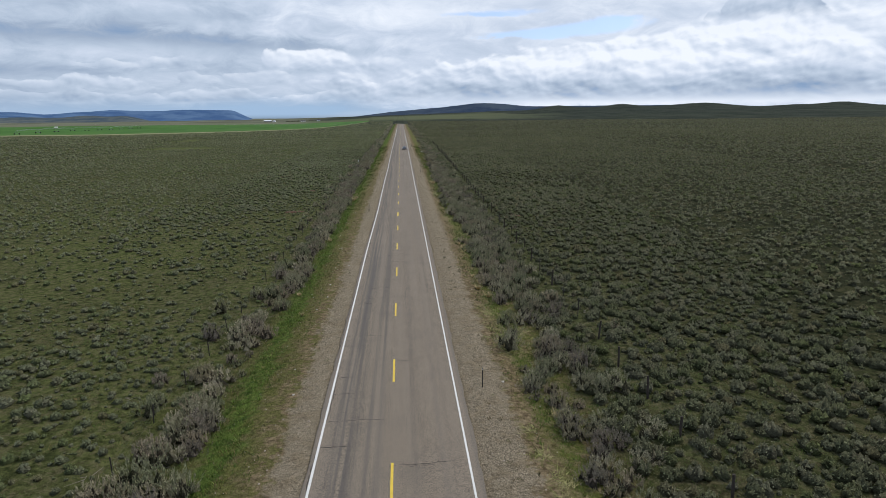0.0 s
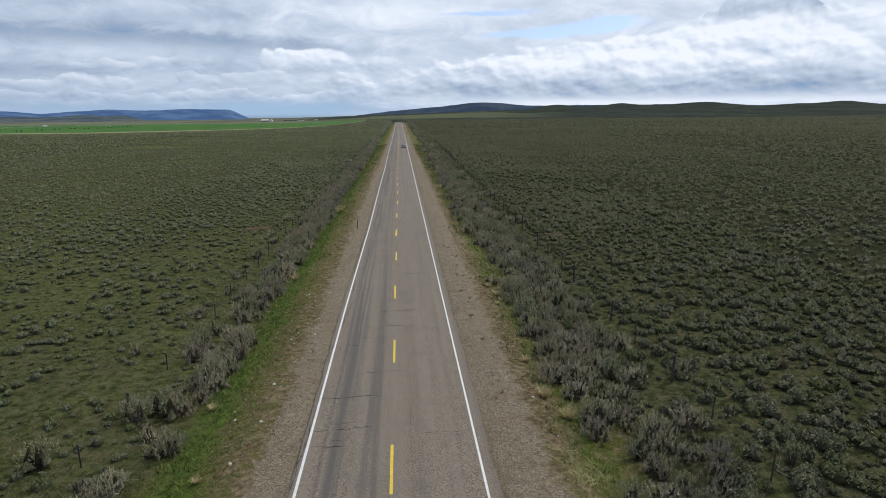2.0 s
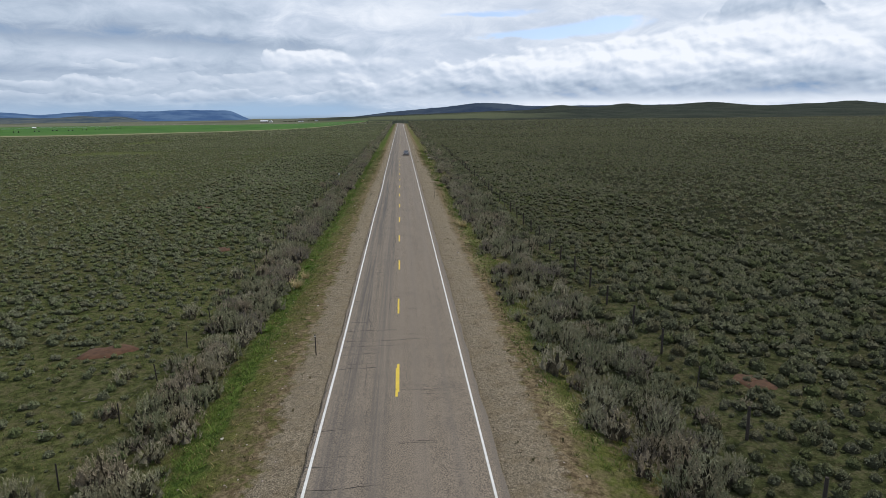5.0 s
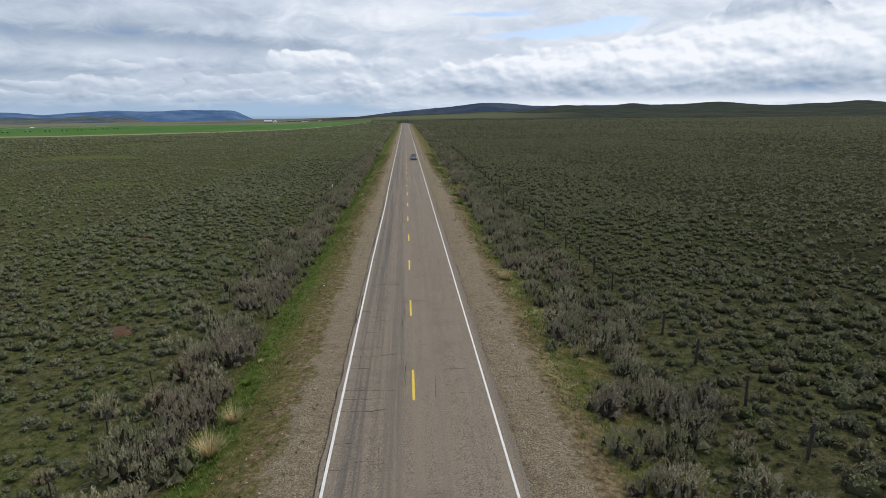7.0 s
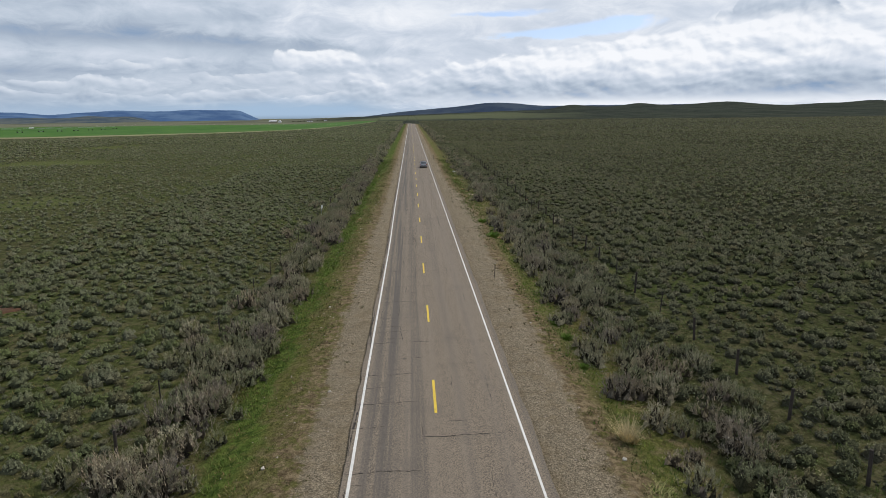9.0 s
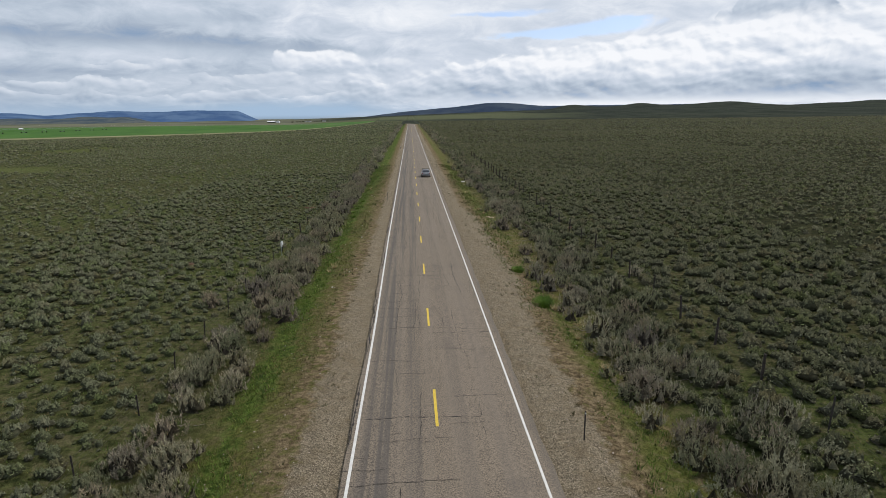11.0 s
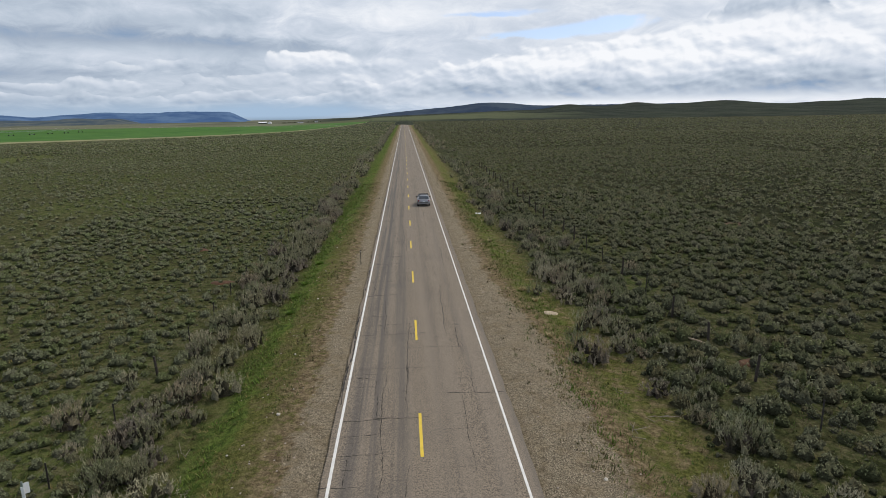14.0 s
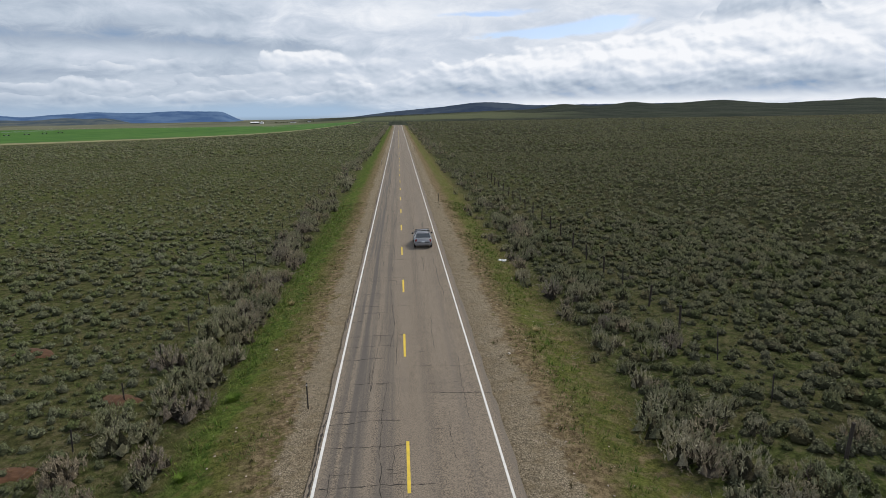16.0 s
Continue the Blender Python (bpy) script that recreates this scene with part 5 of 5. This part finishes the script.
M_PALE_SOIL = plain("pale_tan_clay", (0.37, 0.30, 0.215), 0.95, vary=0.3, scale=3.0)
for x, y, r in ((-19.4, 129.1, 0.95), (-14.4, 236.6, 0.7), (-18.1, 100.5, 1.2), (-21.7, 196.7, 1.0), (17.9, 210.4, 0.5), (19.3, 93.1, 0.9), (38.9, 249.0, 1.4), (-22.1, 242.8, 0.9), (-15.8, 230.2, 0.65), (33.0, 188.0, 0.9), (-31.0, 160.0, 1.1), (24.0, 140.0, 0.8)):
    soil_mound(x, y, r, M_SOIL, "bare reddish-brown soil mound among the sagebrush")
soil_mound(9.5, 220.5, 0.42, M_PALE_SOIL, "pale tan clay lump on the verge")

bm = bmesh.new()
for k in range(6):
    a, b = k / 6, (k + 1) / 6
    rod(bm, (0.05 * math.sin(a * 5), 1.9 * a, 0.08), (0.05 * math.sin(b * 5), 1.9 * b, 0.08), 0.085 - 0.03 * a, 0.085 - 0.03 * b, 8)
log = part("fallen_post", bm, M_LOG)
log.matrix_world = pose(16.9, 213.0, float(ground_z(16.9, 213.4)) + 0.02, 0, 0, 28)
tagged(log, "bleached broken fence post lying in the scrub", "wooden post")

bm = bmesh.new()
bmesh.ops.create_grid(bm, x_segments=6, y_segments=5, size=0.5)
rr = random.Random(3)
for v in bm.verts:
    v.co = Vector((v.co.x * 0.75 + rr.uniform(-0.05, 0.05), v.co.y * 0.45, 0.10 + rr.uniform(-0.07, 0.09)))
bmesh.ops.solidify(bm, geom=bm.faces[:], thickness=0.01)
scrap = part("litter_scrap", bm, M_SIGN)
scrap.matrix_world = pose(9.6, 262.6, float(ground_z(9.6, 262.6)), 0, 0, -25)
tagged(scrap, "crumpled white plastic scrap on the verge", "litter")


def bank_stone(seed):
    """A pale angular stone, half sunk in the bank."""
    rr = random.Random(seed)
    bm = bmesh.new()
    bmesh.ops.create_icosphere(bm, subdivisions=1, radius=0.11)
    for v in bm.verts:
        v.co *= rr.uniform(0.75, 1.2)
        v.co.z *= 0.6
    ob = part("stone", bm, M_PALE_STONE)
    return tagged(ob, "pale angular stone half sunk in the road bank", "stone", "stones on the bank")


M_PALE_STONE = plain("pale_limestone", (0.46, 0.42, 0.36), 0.9, vary=0.25, scale=4.0)
rr = random.Random(12)
for k in range(44):
    y = rr.uniform(50, 80) if k < 16 else rr.uniform(22, 265)
    x = -rr.uniform(5.2, 8.2) if k % 4 else rr.uniform(5.6, 7.6)
    stone = bank_stone(k)
    stone.matrix_world = pose(x, y, float(ground_z(x, y)) + 0.02, 0, 0, rr.uniform(0, 360)) @ Matrix.Scale(rr.uniform(0.45, 1.0), 4)


def bunchgrass(name, mats, n, radius, height, seed):
    rng = np.random.default_rng(seed)
    tri = np.concatenate([blades(rng, n, radius, height, 0.011, 0.66), blades(rng, n // 3, radius * 1.2, height * 0.42, 0.016, 1.0)])
    slots = np.zeros(len(tri), int)
    slots[n:] = 1
    ob = sheet(name, tri.reshape(-1, 3), np.arange(len(tri) * 3).reshape(-1, 3), mats, slots)
    return tagged(ob, "pale straw bunchgrass clump with green shoots on the verge", "grass clump", "bunchgrass clumps")


rng = np.random.default_rng(21)
first = bunchgrass("bunchgrass", [M_PALE_STRAW, M_LUSH], 240, 0.20, 0.72, 1)
spots = [(8.2, 139.3, 1.25), (-8.75, 114.1, 1.3), (-8.45, 116.7, 1.0), (7.9, 52.0, 0.8), (8.3, 54.0, 0.7), (8.6, 50.0, 0.8), (9.0, 57.0, 0.7), (-9.2, 77.0, 0.7)]
spots += [(float(s * rng.uniform(7.9, 9.6)), float(rng.uniform(20, 290)), float(rng.uniform(0.3, 0.6))) for s in rng.choice([-1, 1, 1], 26)]
for k, (x, y, s) in enumerate(spots):
    m = pose(x, y, float(ground_z(x, y)), 0, 0, float(rng.uniform(0, 360))) @ Matrix.Scale(s, 4)
    ob = first if k == 0 else first.copy()
    if k:
        scene.collection.objects.link(ob)
    ob.matrix_world = m


def green_clump(x, y, size, seed):
    """A dense low cushion of fresh grass."""
    rng = np.random.default_rng(seed)
    tri = np.concatenate([blades(rng, 420, 0.55, 0.24, 0.018, 0.5), blades(rng, 160, 0.35, 0.34, 0.016, 0.7)])
    ob = sheet("grass_clump", tri.reshape(-1, 3), np.arange(len(tri) * 3).reshape(-1, 3), [M_VIVID])
    ob.matrix_world = pose(x, y, float(ground_z(x, y)), 0, 0, 40 * seed) @ Matrix.Scale(size, 4)
    return tagged(ob, "dense vivid green grass clump on the verge", "grass clump", "green grass clumps")


for k, (x, y, s) in enumerate(((8.3, 182.8, 1.35), (8.5, 183.8, 1.2), (8.1, 192.0, 1.1), (8.3, 192.8, 0.9), (8.6, 186.5, 0.5), (8.5, 147.0, 0.6), (8.7, 151.5, 0.8), (8.6, 154.0, 0.6), (-8.9, 121.0, 0.7), (-9.1, 226.0, 0.8), (-8.7, 222.0, 0.7), (-8.9, 229.5, 0.6), (-8.6, 236.0, 0.8), (-9.0, 104.0, 0.7))):
    green_clump(x, y, s, k + 1)


# ---- the nearest tall sagebrush, bush by bush ----
def tall_sagebrush(seed):
    rng = np.random.default_rng(seed)
    root = empty("sagebrush")
    r, h = rng.uniform(0.75, 1.0), rng.uniform(1.0, 1.35)
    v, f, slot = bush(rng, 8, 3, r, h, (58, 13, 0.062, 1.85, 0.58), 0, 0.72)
    leaf = sheet("foliage", v, f, [M_SAGE_TALL, M_TWIG, M_INNER_SHADE_TALL, M_CROWN_TALL], slot, smooth=True)
    leaf.parent = root
    v, f, slot = loose(np.concatenate([stems(rng, 34, r, h), core(rng, r * 0.6, h * 0.5)]))
    wood = sheet("woody_base", v, f, [M_TWIG])
    wood.parent = root
    return tagged(root, "tall silver-grey sagebrush with dark woody stems in the ditch", "sagebrush", "sagebrush along the ditches")


shapes = [tall_sagebrush(100 + k) for k in range(6)]
x, y = ditch_rows(rng, 18, 275, 3.2)
order = rng.permutation(len(x))[:290]
for k, i in enumerate(order):
    m = pose(float(x[i]), float(y[i]), float(ground_z(x[i], y[i])) - 0.05, 0, 0, float(rng.uniform(0, 360))) @ Matrix.Scale(float(rng.uniform(0.7, 1.2)), 4)
    if k < len(shapes):
        shapes[k].matrix_world = m
    else:
        ob = copy_thing(shapes[k % len(shapes)], Matrix())
        ob.matrix_basis = m


# ---- the car ----
M_PAINT = plain("silver_grey_car_paint", (0.285, 0.292, 0.312), 0.30, 0.40, 0.5, vary=0.05, scale=2.0)
M_GLASS = plain("dark_car_glass", (0.030, 0.036, 0.044), 0.06, 0.0, 0.6, vary=0.05)
M_TRIM = plain("black_plastic_trim", (0.020, 0.020, 0.021), 0.6, vary=0.1)
M_LAMP = plain("red_tail_lamp", (0.22, 0.016, 0.014), 0.2, vary=0.1)
M_RIM = plain("silver_alloy", (0.52, 0.52, 0.53), 0.35, 0.8, vary=0.05)
M_PLATE = plain("pale_plate", (0.62, 0.63, 0.64), 0.5, vary=0.05)


def loft(bm, rings):
    """Skins rings of points, with caps at both ends."""
    rows = [[bm.verts.new(p) for p in ring] for ring in rings]
    for a, b in zip(rows, rows[1:]):
        for j in range(len(a)):
            bm.faces.new((a[j], a[(j + 1) % len(a)], b[(j + 1) % len(b)], b[j]))
    bm.faces.new(rows[0][::-1])
    bm.faces.new(rows[-1])
    bmesh.ops.recalc_face_normals(bm, faces=bm.faces)
    return bm


def saloon_car(x, y, turn=0.0):
    """A saloon, its tail to the south: body, glass, lamps, wheels, roof bars."""
    root = empty("car", (x, y, 0.05), turn)

    def ring(py, half, low, mid, top, tuck):
        return [(-half * 0.92, py, low), (half * 0.92, py, low), (half, py, mid - 0.12), (half, py, mid), (half * tuck, py, top), (-half * tuck, py, top), (-half, py, mid), (-half, py, mid - 0.12)]
    bm = bmesh.new()
    loft(bm, [ring(-2.16, 0.70, 0.40, 0.62, 0.80, 0.92), ring(-2.08, 0.84, 0.30, 0.66, 0.98, 0.92), ring(-1.7, 0.90, 0.26, 0.72, 1.02, 0.93), ring(0.0, 0.91, 0.24, 0.72, 0.98, 0.94),
              ring(1.2, 0.90, 0.24, 0.68, 0.95, 0.90), ring(1.9, 0.84, 0.28, 0.58, 0.78, 0.86), ring(2.16, 0.66, 0.36, 0.52, 0.66, 0.88)])
    bmesh.ops.bevel(bm, geom=[e for e in bm.edges if e.calc_face_angle(0) > 0.5], offset=0.035, segments=2, affect="EDGES")
    part("body", bm, M_PAINT, root, smooth=True)

    def cab(py, half, low, top, topw):
        return [(-half, py[0], low), (half, py[0], low), (topw, py[1], top), (-topw, py[1], top)]
    bm = bmesh.new()
    loft(bm, [cab((-1.80, -1.12), 0.72, 0.97, 1.34, 0.55), cab((-1.35, -0.90), 0.80, 0.98, 1.42, 0.61), cab((-0.2, -0.2), 0.84, 0.97, 1.46, 0.65), cab((0.7, 0.4), 0.82, 0.95, 1.42, 0.63), cab((1.25, 0.55), 0.76, 0.93, 1.38, 0.59)])
    part("window_glass", bm, M_GLASS, root, "dark tinted glasshouse")
    bm = bmesh.new()
    loft(bm, [[(-w, py, z), (w, py, z), (w * 0.9, py, z + 0.05), (-w * 0.9, py, z + 0.05)] for py, w, z in ((-1.16, 0.56, 1.33), (-0.9, 0.63, 1.41), (-0.2, 0.67, 1.45), (0.45, 0.64, 1.41))])
    part("roof", bm, M_PAINT, root, smooth=True)
    for s in (-1, 1):
        for py, ty in ((-1.62, -1.06), (-0.35, -0.3), (1.12, 0.52)):
            bm = bmesh.new()
            rod(bm, (s * 0.84, py, 0.98), (s * 0.63, ty, 1.41), 0.045, sides=6)
            part("pillar", bm, M_PAINT, root)
        bm = bmesh.new()
        box(bm, (0.20, 0.10, 0.30), (s * 0.70, -2.09, 0.80), (0, 0, s * 14), 0.03)
        part("tail_lamp", bm, M_LAMP, root, "red tail lamp")
        bm = bmesh.new()
        box(bm, (0.22, 0.13, 0.15), (s * 1.00, 0.72, 1.03), bevel=0.04)
        part("door_mirror", bm, M_TRIM, root, "black door mirror")
        bm = bmesh.new()
        rod(bm, (s * 0.58, -0.95, 1.52), (s * 0.58, 0.35, 1.52), 0.025)
        for py in (-0.9, 0.3):
            rod(bm, (s * 0.58, py, 1.42), (s * 0.58, py, 1.52), 0.025)
        part("roof_rail", bm, M_TRIM, root, "black roof rail")
        for py in (-1.32, 1.35):
            bm = bmesh.new()
            rod(bm, (s * 0.70, py, 0.33), (s * 0.92, py, 0.33), 0.33, sides=24)
            tyre = part("tyre", bm, M_RUBBER, root)
            bm = bmesh.new()
            rod(bm, (s * 0.90, py, 0.33), (s * 0.928, py, 0.33), 0.20, sides=18)
            part("rim", bm, M_RIM, tyre, "silver alloy rim")
    for py in (-0.75, 0.1):
        bm = bmesh.new()
        box(bm, (1.44, 0.11, 0.06), (0, py, 1.56), bevel=0.02)
        part("cross_bar", bm, M_TRIM, root, "black roof cross bar")
    bm = bmesh.new()
    box(bm, (1.66, 0.20, 0.24), (0, -2.12, 0.50), bevel=0.06)
    part("rear_bumper", bm, M_PAINT, root)
    bm = bmesh.new()
    box(bm, (1.30, 0.10, 0.05), (0, -2.04, 1.00), bevel=0.02)
    part("boot_lip", bm, M_PAINT, root)
    bm = bmesh.new()
    box(bm, (1.20, 0.03, 0.05), (0, -2.20, 0.62), bevel=0.012)
    part("bumper_strip", bm, M_TRIM, root, "black bumper strip")
    bm = bmesh.new()
    box(bm, (0.34, 0.015, 0.16), (0, -2.165, 0.72), (-14, 0, 0))
    part("number_plate", bm, M_PLATE, root, "blank pale plate")
    return tagged(root, "grey saloon car with black roof bars on the asphalt lane", "car")


saloon_car(2.15, 268.0)
